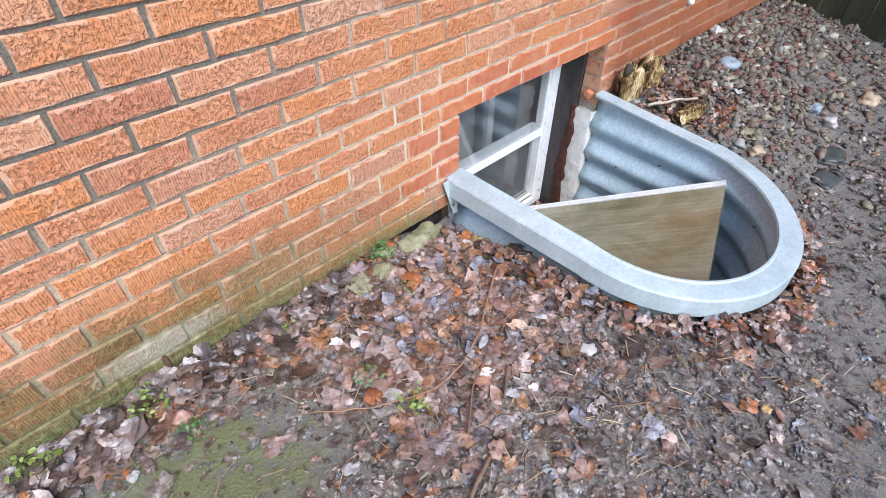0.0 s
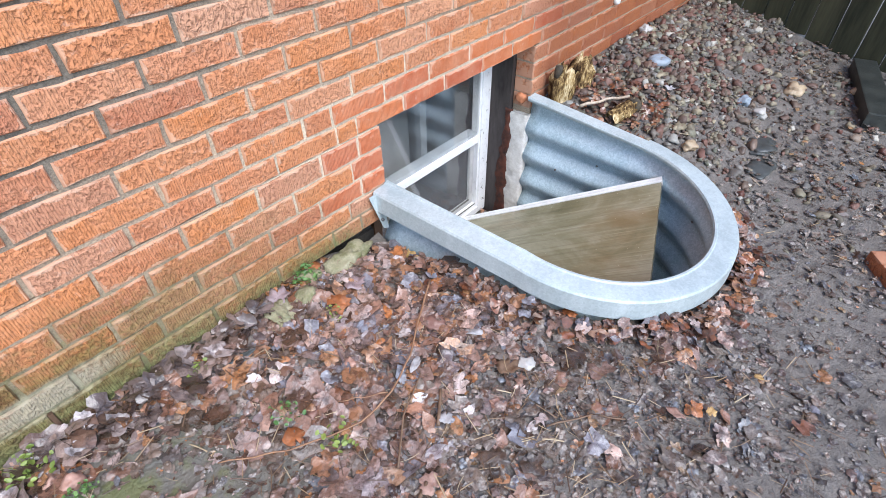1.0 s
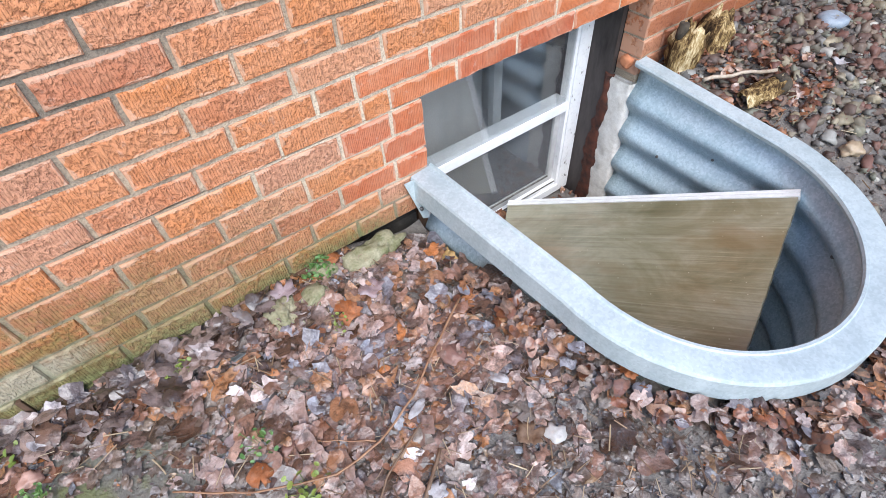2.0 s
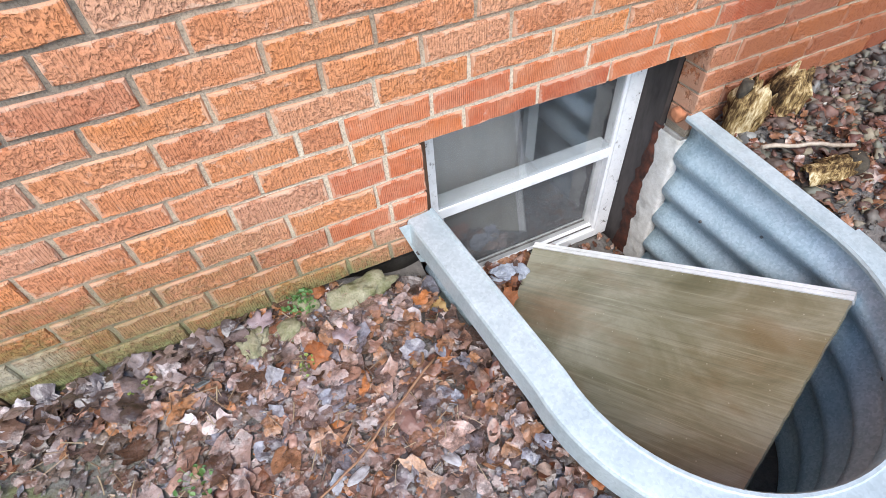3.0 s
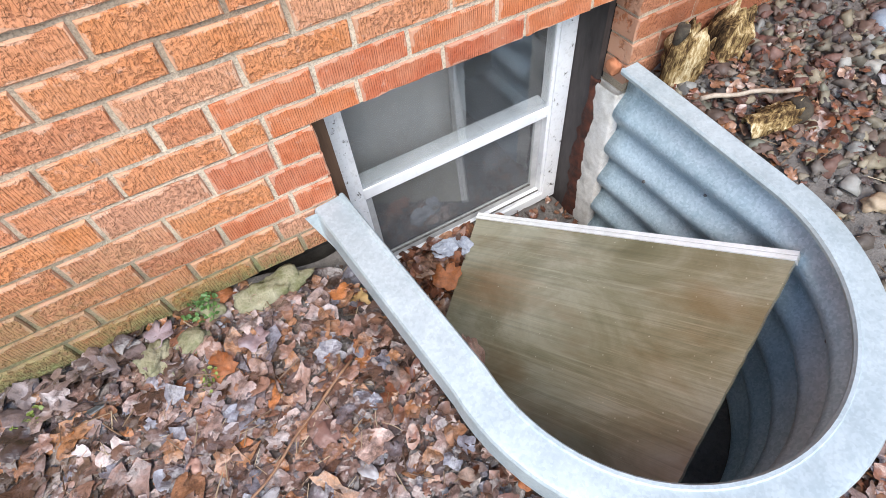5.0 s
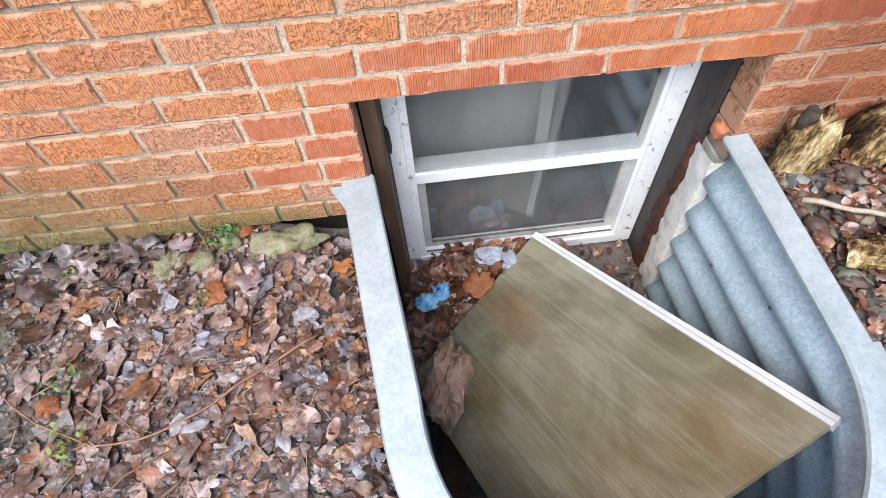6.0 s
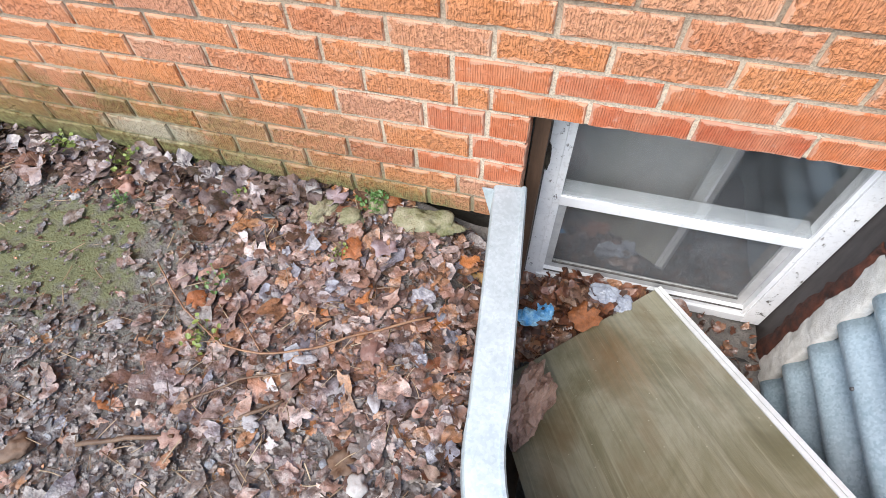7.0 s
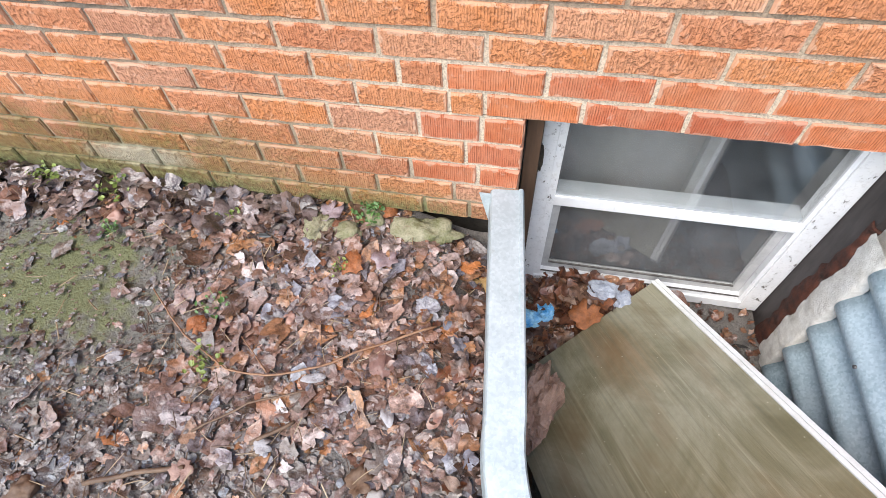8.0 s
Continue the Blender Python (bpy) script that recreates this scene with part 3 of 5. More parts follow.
box_object("blocking_wall", (OPEN_R + 0.010, 0.096, 0.09), (WALL_R, 0.25, 2.9), DARK_GAP, "unseen backing wall added behind the brick to block light", "wall")
box_object("blocking_wall", (OPEN_L - 0.008, 0.096, 0.47), (OPEN_R + 0.006, 0.25, 2.9), DARK_GAP, "unseen backing wall added above the window to block light", "wall")
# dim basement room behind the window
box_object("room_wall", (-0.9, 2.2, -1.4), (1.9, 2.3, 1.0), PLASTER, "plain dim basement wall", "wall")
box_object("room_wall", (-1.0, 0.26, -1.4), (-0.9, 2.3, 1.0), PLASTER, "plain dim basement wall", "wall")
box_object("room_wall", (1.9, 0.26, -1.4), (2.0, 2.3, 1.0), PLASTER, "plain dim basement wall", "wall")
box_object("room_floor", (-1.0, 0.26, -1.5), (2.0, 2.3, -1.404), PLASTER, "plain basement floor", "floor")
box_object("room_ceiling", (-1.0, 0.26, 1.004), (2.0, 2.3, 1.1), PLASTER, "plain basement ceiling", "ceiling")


def course_joints(k):
    """Joint positions of a course, from the wall's far end on."""
    special = {
        -5: [-1.076, -0.862, -0.660, -0.448, -0.232, -0.111],
        -4: [-1.421, -1.208, -0.998, -0.790, -0.574, -0.357, -0.150],
        -3: [-1.310, -1.090, -0.882, -0.667, -0.4415, -0.259, -0.090],
        -2: [-1.180, -0.975, -0.765, -0.550, -0.337, -0.119],
        -1: [-1.290, -1.070, -0.860, -0.655, -0.442, -0.2265, -0.083],
        0: [-1.181, -0.966, -0.757, -0.545, -0.364, -0.155, -0.077, 0.125, 0.330, 0.544, 0.744, 0.955],
        1: [-1.090, -0.880, -0.660, -0.452, -0.2595, -0.162, 0.0455, 0.252, 0.468, 0.676, 0.884],
        2: [-1.150, -0.943, -0.730, -0.513, -0.296, -0.078, 0.1405, 0.357, 0.570],
        3: [-1.031, -0.822, -0.602, -0.392, -0.178, 0.033, 0.244, 0.461],
        4: [-1.146, -0.923, -0.703, -0.488, -0.271, -0.060],
        5: [-1.036, -0.816, -0.599, -0.380, -0.164],
        6: [-0.940, -0.723, -0.506, -0.282],
        7: [-1.041, -0.819, -0.593],
    }
    mid = special.get(k, [-0.939 + (0.0 if k % 2 == 0 else 0.109) + 0.012 * math.sin(k * 2.3)])
    left, x = [], mid[0]
    while x > WALL_L + 0.1:
        x -= LEN
        left.append(x)
    right, x = [], mid[-1]
    if k < 0:
        x = OPEN_R + (0.105 if k % 2 else 0.215)
        mid = mid + [OPEN_L + 0.005, OPEN_R - 0.005, x]
    while x < WALL_R - LEN:
        x += LEN
        right.append(x)
    return sorted(left + mid + right)


def brick_mesh(w, h, seed):
    """A brick with an uneven, worn face edge."""
    rng = random.Random(seed)
    d, c = 0.09, 0.0028
    a, b = w / 2, h / 2
    n = 6 if w > 0.15 else 3
    j = lambda k: rng.uniform(-k, k)
    loop = [(-a + w * i / n, -b) for i in range(n)] + [(a, -b), (a, 0)] + [(a - w * i / n, b) for i in range(n)] + [(-a, b), (-a, 0)]
    k = len(loop)
    verts = [(-a, d, -b), (a, d, -b), (a, d, b), (-a, d, b)]
    outer = [(x + j(0.0016), z + j(0.0022)) for x, z in loop]
    verts += [(x, 0.0045, z) for x, z in outer]
    verts += [(x * (1 - c / a) + j(0.001), j(0.001), z * (1 - c / b) + j(0.0012)) for x, z in outer]
    o = 4
    br, tr, tl = o + n, o + n + 2, o + 2 * n + 2
    faces = [(0, 3, 2, 1), tuple([0, 1] + list(range(br, o - 1, -1))), (1, 2, tr, tr - 1, br), tuple([2, 3] + list(range(tl, tr - 1, -1))), (3, 0, o, o + k - 1, tl)]
    faces += [(o + i, o + (i + 1) % k, o + k + (i + 1) % k, o + k + i) for i in range(k)]
    faces.append(tuple(range(o + k, o + 2 * k)))
    return verts, faces


def is_combed(k, xc):
    if k in (0, 1):
        return (-0.17 if k else -0.08) < xc < 1.05
    return (k, -0.26 < xc < 0.012) in ((-1, True), (-2, True), (-3, True)) and xc > (-0.23, -0.13, -0.27)[-1 - k]


def build_bricks():
    shared = {}
    far_v, far_f = [], []
    for k in range(-7, TOP):
        js = course_joints(k)
        z0, z1 = BEDS[k], BEDS[k + 1]
        gap = 0.0105
        for i in range(len(js) - 1):
            a, b = js[i] + gap / 2, js[i + 1] - gap / 2
            if k < 0 and (a > OPEN_L - 0.01 and b < OPEN_R + 0.01 or k < -4 and a > OPEN_R - 0.03 or k < -5 and -0.42 < b < 0.05):
                continue
            xc, zc = (a + b) / 2, (z0 + z1) / 2
            w, h = round(b - a, 3), round(z1 - z0 - gap, 3)
            rng = random.Random(k * 131 + i)
            push = rng.uniform(-0.0015, 0.0015)
            near = -1.75 < xc < 1.75 and z0 < 0.94
            comb = is_combed(k, xc)
            if near:
                key = (w, h, comb, rng.randrange(2))
                if key not in shared:
                    v, f = brick_mesh(w, h, len(shared))
                    data = bpy.data.meshes.new("brick")
                    data.from_pydata(v, [], f)
                    data.materials.append(BRICK_COMB if comb else BRICK)
                    shared[key] = data
                ob = part("brick", shared[key], None, WALL)
                ob.matrix_basis = pose(xc, push, zc, 0, rng.uniform(-0.3, 0.3), rng.uniform(-0.25, 0.25))
            else:
                v, f = brick_mesh(w, h, k * 7 + i)
                n = len(far_v)
                far_v += [(x + xc, y + push, z + zc) for x, y, z in v]
                far_f += [tuple(q + n for q in g) for g in f]
    data = bpy.data.meshes.new("far_bricks")
    data.from_pydata(far_v, [], far_f)
    tagged(part("far_bricks", data, BRICK_FAR, WALL), kind="stuff")


# ---- window well ----
def sweep(path, profile, zed):
    """A closed profile (outward, up) swept along the U."""
    bm = bmesh.new()
    rings = []
    for x, y, nx, ny in path:
        rings.append([bm.verts.new((x + nx * d, y + ny * d, zed(y) + u)) for d, u in profile])
    n = len(profile)
    for r0, r1 in zip(rings, rings[1:]):
        for k in range(n):
            f = bm.faces.new((r0[k], r0[(k + 1) % n], r1[(k + 1) % n], r1[k]))
            f.smooth = True
    bm.faces.new(rings[0])
    bm.faces.new(rings[-1][::-1])
    bmesh.ops.recalc_face_normals(bm, faces=bm.faces)
    for e in bm.edges:
        e.smooth = e.calc_face_angle(0.0) < radians(26)
    return bm


PITCH = 0.142


def wave_in(z, y):
    """How far the corrugated sheet stands out (+) or bulges into the well (-) at a height."""
    h = z - 0.06 * y
    if h > 0.098:
        return 0.004
    f = 0.5 - 0.5 * math.cos(2 * math.pi * (0.098 - h) / PITCH)
    return 0.004 - 0.038 * f ** 0.85


def build_well():
    well = thing("window_well", "galvanised corrugated steel window well with a rolled rim", "window well")
    bm = bmesh.new()
    rings = []
    for x, y, nx, ny in well_path():
        top, low, ring = rim_z(y) - 0.012, -0.70, []
        zs = [top + (low - top) * q / 120 for q in range(121)]
        offs = [wave_in(z, y) for z in zs]
        for z, o in zip(zs, offs):
            ring.append(bm.verts.new((x + nx * o, y + ny * o, z)))
        for z, o in zip(reversed(zs), reversed(offs)):
            ring.append(bm.verts.new((x + nx * (o + 0.0025), y + ny * (o + 0.0025), z)))
        rings.append(ring)
    n = len(rings[0])
    for r0, r1 in zip(rings, rings[1:]):
        for q in range(n):
            bm.faces.new((r0[q], r0[(q + 1) % n], r1[(q + 1) % n], r1[q])).smooth = True
    bm.faces.new(rings[0])
    bm.faces.new(rings[-1][::-1])
    bmesh.ops.recalc_face_normals(bm, faces=bm.faces)
    part("corrugated_wall", bm, ZINC, well)
    rim = [(-0.034, -0.022), (-0.040, -0.016), (-0.042, -0.006), (-0.038, 0.001), (-0.031, 0.001), (-0.028, -0.003), (-0.020, -0.0035), (0.030, -0.002), (0.037, -0.004), (0.041, -0.011), (0.044, -0.074)]
    rim += [(0.041, -0.074), (0.038, -0.014), (0.034, -0.008), (-0.030, -0.008), (-0.034, -0.012)]
    path = well_path()
    parts = ((path[:10], "left_rim"), (path[9:50], "end_rim"), (path[49:], "right_rim"))
    for seg, name in parts:
        prof2 = rim
        if name == "end_rim":
            prof2 = [(d * 0.997, u - 0.0005) for d, u in rim]
        elif name == "right_rim":
            # the far side is turned down sooner
            prof2 = [(d if d < 0.0 else d * 0.62, u) for d, u in rim]
        part("rim_section", sweep(seg, prof2, rim_z), ZINC_RIM, well)
    # flange at the wall
    for edge in (((-0.082, 0.176), (-0.030, 0.176), (-0.018, 0.02), (-0.040, 0.03)),):
        bm = bmesh.new()
        front = [bm.verts.new((x, -0.016 - 0.012 * (0.176 - z) / 0.15, z)) for x, z in edge]
        back = [bm.verts.new((v.co.x, v.co.y + 0.003, v.co.z)) for v in front]
        bm.faces.new(front)
        bm.faces.new(back[::-1])
        for k in range(4):
            bm.faces.new((front[k], back[k], back[(k + 1) % 4], front[(k + 1) % 4]))
        bmesh.ops.recalc_face_normals(bm, faces=bm.faces)
        fl = part("flange", bm, ZINC_RIM, well)
        x = sum(q[0] for q in edge) / 4
        for z in (0.125, 0.07):
            part("bolt", tube([(x, -0.018, z), (x, -0.032, z)], [0.007, 0.006], 6), STEEL, fl)
    # specks of bolts on the inside
    for i, dz in ((47, -0.20), (40, -0.16), (52, -0.20), (55, -0.29)):
        x, y, nx, ny = path[i]
        z = rim_z(y) + dz
        part("bolt", tube([(x + nx * (wave_in(z, y) + 0.004), y + ny * (wave_in(z, y) + 0.004), z), (x + nx * (wave_in(z, y) - 0.005), y + ny * (wave_in(z, y) - 0.005), z)], [0.006, 0.005], 6), STEEL, well)
    return well


build_well()


def mound_z(x, y):
    z = -0.63 + 0.06 * ease(-0.45, 0.0, y)
    z += 0.12 * math.exp(-((x - 0.33) / 0.24) ** 2 - ((y - 0.16) / 0.11) ** 2)
    z += 0.015 * math.exp(-((x - 0.10) / 0.16) ** 2 - ((y + 0.05) / 0.25) ** 2)
    z += 0.05 * math.exp(-((x - 0.78) / 0.25) ** 2 - ((y - 0.16) / 0.15) ** 2)
    return z + 0.012 * noise.noise(Vector((x * 14, y * 14, 1.0))) + 0.006 * noise.noise(Vector((x * 40, y * 40, 3.0)))


def build_well_floor():
    rows = [[(x, y, mound_z(x, y)) for x in np.arange(-0.1, 1.12, 0.02)] for y in np.arange(-1.12, 0.24, 0.02)]
    data = smooth(grid_mesh("well_floor", rows))
    data.materials.append(SOIL)
    tagged(new("well_floor", data), "damp dirt floor of the window well", "soil", kind="structure")


build_well_floor()


# ---- window ----
def build_window():
    w = thing("window_1", "white vinyl basement window with two stacked panes", "window", kind="structure")
    y0, y1 = 0.200, 0.255
    x0, x1, z0, z1 = 0.058, 0.892, -0.515, 0.46
    part("window_frame", box((x0, y0, z0), (x0 + 0.042, y1, z1), 0.003), PAINT, w)
    part("window_frame", box((x1 - 0.062, y0, z0), (x1, y1, z1), 0.004), PAINT, w)
    part("window_frame", box((x0 + 0.042, y0, z0), (x1 - 0.062, y1, z0 + 0.04), 0.003), PAINT, w)
    part("window_frame", box((x0 + 0.042, y0, z1 - 0.04), (x1 - 0.062, y1, z1), 0.003), PAINT, w)
    # stepped inner stops
    part("inner_stop", box((x0 + 0.042, y0 + 0.006, z0 + 0.04), (x0 + 0.064, y1 - 0.004, z1 - 0.04), 0.002), PAINT, w)
    part("inner_stop", box((x1 - 0.076, y0 + 0.006, z0 + 0.04), (x1 - 0.062, y1 - 0.004, z1 - 0.04), 0.002), PAINT, w)
    part("inner_stop", box((x0 + 0.064, y0 + 0.010, z0 + 0.04), (x1 - 0.076, y1 - 0.004, z0 + 0.062), 0.002), PAINT, w)
    part("middle_rail", box((x0 + 0.060, y0 + 0.004, -0.083), (x1 - 0.072, y0 + 0.016, -0.044), 0.003), PAINT, w)
    # grey bar behind the glass for the soft pale band above the rail
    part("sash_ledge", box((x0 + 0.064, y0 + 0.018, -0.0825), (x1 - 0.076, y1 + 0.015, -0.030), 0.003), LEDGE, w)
    a, b, c, d = x0 + 0.064, x1 - 0.076, z0 + 0.062, -0.0835
    part("screen_frame", box((a, y0 + 0.030, c), (a + 0.026, y0 + 0.046, d), 0.002), GREY_TRIM, w, "grey lower sash frame")
    part("screen_frame", box((b - 0.030, y0 + 0.030, c), (b, y0 + 0.046, d), 0.002), GREY_TRIM, w)
    part("screen_frame", box((a + 0.026, y0 + 0.030, c), (b - 0.030, y0 + 0.046, c + 0.030), 0.002), GREY_TRIM, w)
    up = part("pane", box((a - 0.002, y0 + 0.011, -0.0435), (b + 0.002, y0 + 0.015, z1 - 0.03)), GLASS, w)
    lo = part("pane", box((a + 0.024, y0 + 0.036, c + 0.028), (b - 0.028, y0 + 0.040, d + 0.002)), GLASS, w)
    part("insect_screen", box((a + 0.024, y0 + 0.050, c + 0.028), (b - 0.028, y0 + 0.0508, d + 0.002)), MESH, w, "dark insect screen")
    # black strips put in as shade and dirt where frame meets jamb and screen
    for lo3, hi3 in (((x0 + 0.066, y0 + 0.0085, z0 + 0.060), (x1 - 0.078, y0 + 0.013, z0 + 0.0635)), ((x0 - 0.0045, y0 + 0.002, z0), (x0 + 0.0008, y0 + 0.03, z1)), ((x1 - 0.0008, y0 + 0.002, z0), (x1 + 0.0035, y0 + 0.03, z1)), ((a + 0.0255, y0 + 0.028, c + 0.0285), (b - 0.0295, y0 + 0.0345, c + 0.0335))):
        part("gap_strip", box(lo3, hi3), GAP_LINE, w)
    up.visible_shadow = lo.visible_shadow = False
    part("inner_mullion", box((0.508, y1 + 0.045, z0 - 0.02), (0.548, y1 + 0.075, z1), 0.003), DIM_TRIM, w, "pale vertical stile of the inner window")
    part("latch", box((0.40, y0 + 0.001, -0.062), (0.46, y0 + 0.010, -0.052), 0.002), PAINT, w)
    part("window_sill", box((x0 + 0.05, y0 + 0.045, z0 + 0.03), (x1 - 0.05, y1 + 0.08, z0 + 0.06), 0.002), GREY_TRIM, w)
    # grey sheet added behind the left half, standing in for paler, reflecting glass
    rows = []
    for i in range(3):
        z = (-0.56, 0.0, 0.5)[i]
        rows.append([(x, 0.42 + 0.003 * math.sin(x * 31) + 0.001 * math.sin(x * 83 + i), z) for x in np.arange(-0.05, 0.55, 0.008)])
    data = smooth(grid_mesh("curtain", rows))
    cur = part("curtain", data, GREY_SHEET)
    so = cur.modifiers.new("thick", "SOLIDIFY")
    so.thickness = 0.003
    tagged(cur, "pale grey sheet added behind the left half of the glass", "curtain")


build_window()
box_object("window_jamb", (OPEN_L + 0.004, 0.094, -0.62), (0.054, 0.25, 0.398), BUCK_BROWN, "dark brown wooden window jamb", "jamb", 0.002)
box_object("window_jamb", (0.894, 0.093, -0.62), (OPEN_R + 0.002, 0.25, 0.398), BUCK, "weathered grey brown jamb board", "jamb", 0.002)
box_object("window_head", (OPEN_L + 0.004, 0.094, 0.402), (OPEN_R + 0.002, 0.25, 0.466), BUCK_BROWN, "dark wooden window head board", "jamb", 0.002)


def build_reveal():
    """Rough concrete return with a ragged rust crust along the jamb board."""
    rows = []
    n = 90
    for i in range(n + 1):
        z = -0.72 + 0.81 * i / n
        edge = 0.094 + 0.022 * noise.noise(Vector((z * 9, 0.2, 0))) + 0.008 * noise.noise(Vector((z * 31, 0.2, 0)))
        row = []
        for j in range(9):
            f = j / 8
            y = -0.002 + f * (edge + 0.002)
            x = 0.900 + 0.003 * noise.noise(Vector((y * 30, z * 22, 4.0))) + 0.003 * noise.noise(Vector((y * 80, z * 70, 4.0))) - 0.006 * math.sin(math.pi * f)
            row.append((x, y, z))
        row = [(0.93, -0.002, z)] + row + [(0.93, edge + 0.004, z)]
        rows.append(row)
    data = smooth(grid_mesh("concrete_return", rows))
    tagged(part("concrete_return", data, CONCRETE), "rough off-white concrete edge beside the window", "concrete", kind="structure")
    rows = []
    for i in range(n + 1):
        z = -0.70 + 0.80 * i / n
        a = 0.080 + 0.022 * noise.noise(Vector((z * 9, 0.2, 0))) + 0.012 * noise.noise(Vector((z * 34, 1.2, 0)))
        b = 0.128 + 0.022 * noise.noise(Vector((z * 6, 3.2, 0))) + 0.014 * noise.noise(Vector((z * 28, 6.2, 0))) - 0.015 * ease(-0.1, 0.1, z) + 0.02 * ease(-0.05, -0.45, z)
        row = []
        for j in range(7):
            f = j / 6
            y = a + (b - a) * f
            row.append((0.892 + 0.003 * noise.noise(Vector((y * 60, z * 45, 9.0))) + 0.012 * abs(2 * f - 1) ** 3, y, z))
        rows.append(row)
    data = smooth(grid_mesh("rust_crust", rows))
    ob = part("rust_crust", data, RUST)
    so = ob.modifiers.new("thick", "SOLIDIFY")
    so.thickness = 0.004
    tagged(ob, "flaking red brown rust crust along the jamb", "rust", kind="structure")


build_reveal()


# ---- board leaning in the well ----
def build_board():
    tl, tr = Vector((0.518, 0.192, -0.400)), Vector((0.897, -0.648, 0.024))
    ex = (tr - tl).normalized()
    length = (tr - tl).length
    wide = 0.655
    flat = ex.cross(Vector((0, 0, 1))).normalized()
    if flat.x > 0:
        flat = -flat
    rise = ex.cross(flat)
    if rise.z < 0:
        rise = -rise
    ey = flat * math.cos(radians(-17)) + rise * math.sin(radians(-17))
    up = ex.cross(ey)
    m = Matrix((ex, ey, up)).transposed().to_4x4()
    m.translation = (tl + tr) / 2
    th = thing("plywood_board", "weathered olive plywood board with white edge trim leaning in the well", "board")
    th.matrix_basis = m
    s = 1 if up.z > 0 else -1
    h = length / 2
    bm = bmesh.new()
    top = [bm.verts.new(c) for c in ((-h, 0.012, 0), (h, 0.012, 0), (h - 0.105, wide, 0), (-h + 0.13, wide, 0))]
    low = [bm.verts.new((v.co.x, v.co.y, -0.017 * s)) for v in top]
    bm.faces.new(top)
    bm.faces.new(low[::-1])
    for k in range(4):
        bm.faces.new((top[k], low[k], low[(k + 1) % 4], top[(k + 1) % 4]))
    bmesh.ops.recalc_face_normals(bm, faces=bm.faces)
    # frayed end grain
    bmesh.ops.subdivide_edges(bm, edges=[e for e in bm.edges if e.verts[0].co.x > 0.3 and e.verts[1].co.x > 0.3 and abs(e.verts[0].co.y - e.verts[1].co.y) > 0.3], cuts=40)
    for v in bm.verts:
        if v.co.x > 0.35 and 0.03 < v.co.y < wide - 0.01:
            v.co.x += 0.0015 * noise.noise(Vector((v.co.y * 60, 0.5, 0.1))) + 0.002 * noise.noise(Vector((v.co.y * 190, 0.5, 0.1)))
    part("panel", bm, BOARD, th)
    lo, hi = sorted((0.006 * s, -0.022 * s))
    part("edge_trim", box((-h, -0.010, lo), (h + 0.004, 0.003, hi), 0.002), STRIP, th, "white plastic edge trim")
    part("trim_lip", box((-h, 0.0042, lo), (h + 0.003, 0.016, hi - 0.003 if s > 0 else hi), 0.001), STRIP, th)


build_board()
pl = part("wood_offcut", box((0.10, -0.66, -0.62), (0.17, -0.22, -0.585), 0.004), BUCK_BROWN)
tagged(pl, "dark wet plank lying on the well floor", "plank")


# ---- leaves ----
def leaf_shape(kind, rng):
    """Outline points and triangles of one crumpled leaf about 1 long."""
    pts = []
    if kind == "maple":
        lobes = [1.0, 0.74, 0.66, 0.50, 0.68, 0.74, 0.92, 0.66, 0.46, 0.55, 0.64, 0.40, 0.16, 0.40, 0.64, 0.55, 0.46, 0.66, 0.92, 0.74, 0.68, 0.50, 0.66, 0.74]
        for i, r in enumerate(lobes):
            a = math.pi / 2 + 2 * math.pi * i / len(lobes)
            r = (0.34 * r + 0.40 if r > 0.3 else r) * rng.uniform(0.78, 1.12) * 0.66
            pts.append((math.cos(a) * r, math.sin(a) * r))
    else:
        n = 13
        wide = rng.uniform(0.22, 0.42)
        for i in range(n):
            a = 2 * math.pi * i / n
            x, y = math.sin(a) * wide * rng.uniform(0.80, 1.1) * (1 - 0.35 * abs(math.cos(a)) ** 2), math.cos(a) * 0.5
            if kind == "torn":
                k = rng.choice((1.1, 1.0, 0.8, 0.5))
                x, y = x * k * 1.1, y * k
            pts.append((x, y))
    fold = rng.uniform(-0.3, 0.6)
    curl = rng.uniform(-0.45, 0.35)
    ph = rng.uniform(0, 6)
    n = len(pts)
    ring = [(x * 0.5, y * 0.5) for x, y in pts]
    flat = [(0.0, 0.0)] + ring + pts

    def lift(x, y):
        return fold * 0.35 * abs(x) + curl * (x * x + y * y) * 0.6 + 0.07 * math.sin(9 * x + ph) * math.cos(8 * y + ph) + rng.uniform(-0.02, 0.02)

    verts = [(x, y, lift(x, y)) for x, y in flat]
    faces = [(0, 1 + i, 1 + (i + 1) % n) for i in range(n)]
    faces += [(1 + i, 1 + n + i, 1 + n + (i + 1) % n, 1 + (i + 1) % n) for i in range(n)]
    return np.array(verts), faces


SHAPES = [leaf_shape(k, random.Random(i)) for i, k in enumerate(["maple"] * 8 + ["oval"] * 5 + ["torn"] * 10)]


def stem_shape(rng):
    """A thin bent stalk about 1 long."""
    bend, w = rng.uniform(-0.25, 0.25), rng.uniform(0.016, 0.035)
    v = []
    for i in range(6):
        f = i / 5 - 0.5
        c = bend * (0.25 - f * f)
        v += [(f, c - w, 0.0), (f, c, w * 1.2), (f, c + w, 0.0)]
    faces = []
    for i in range(5):
        for k in range(2):
            a = i * 3 + k
            faces.append((a, a + 3, a + 4, a + 1))
    return np.array(v), faces


STEMS = [stem_shape(random.Random(60 + i)) for i in range(6)]


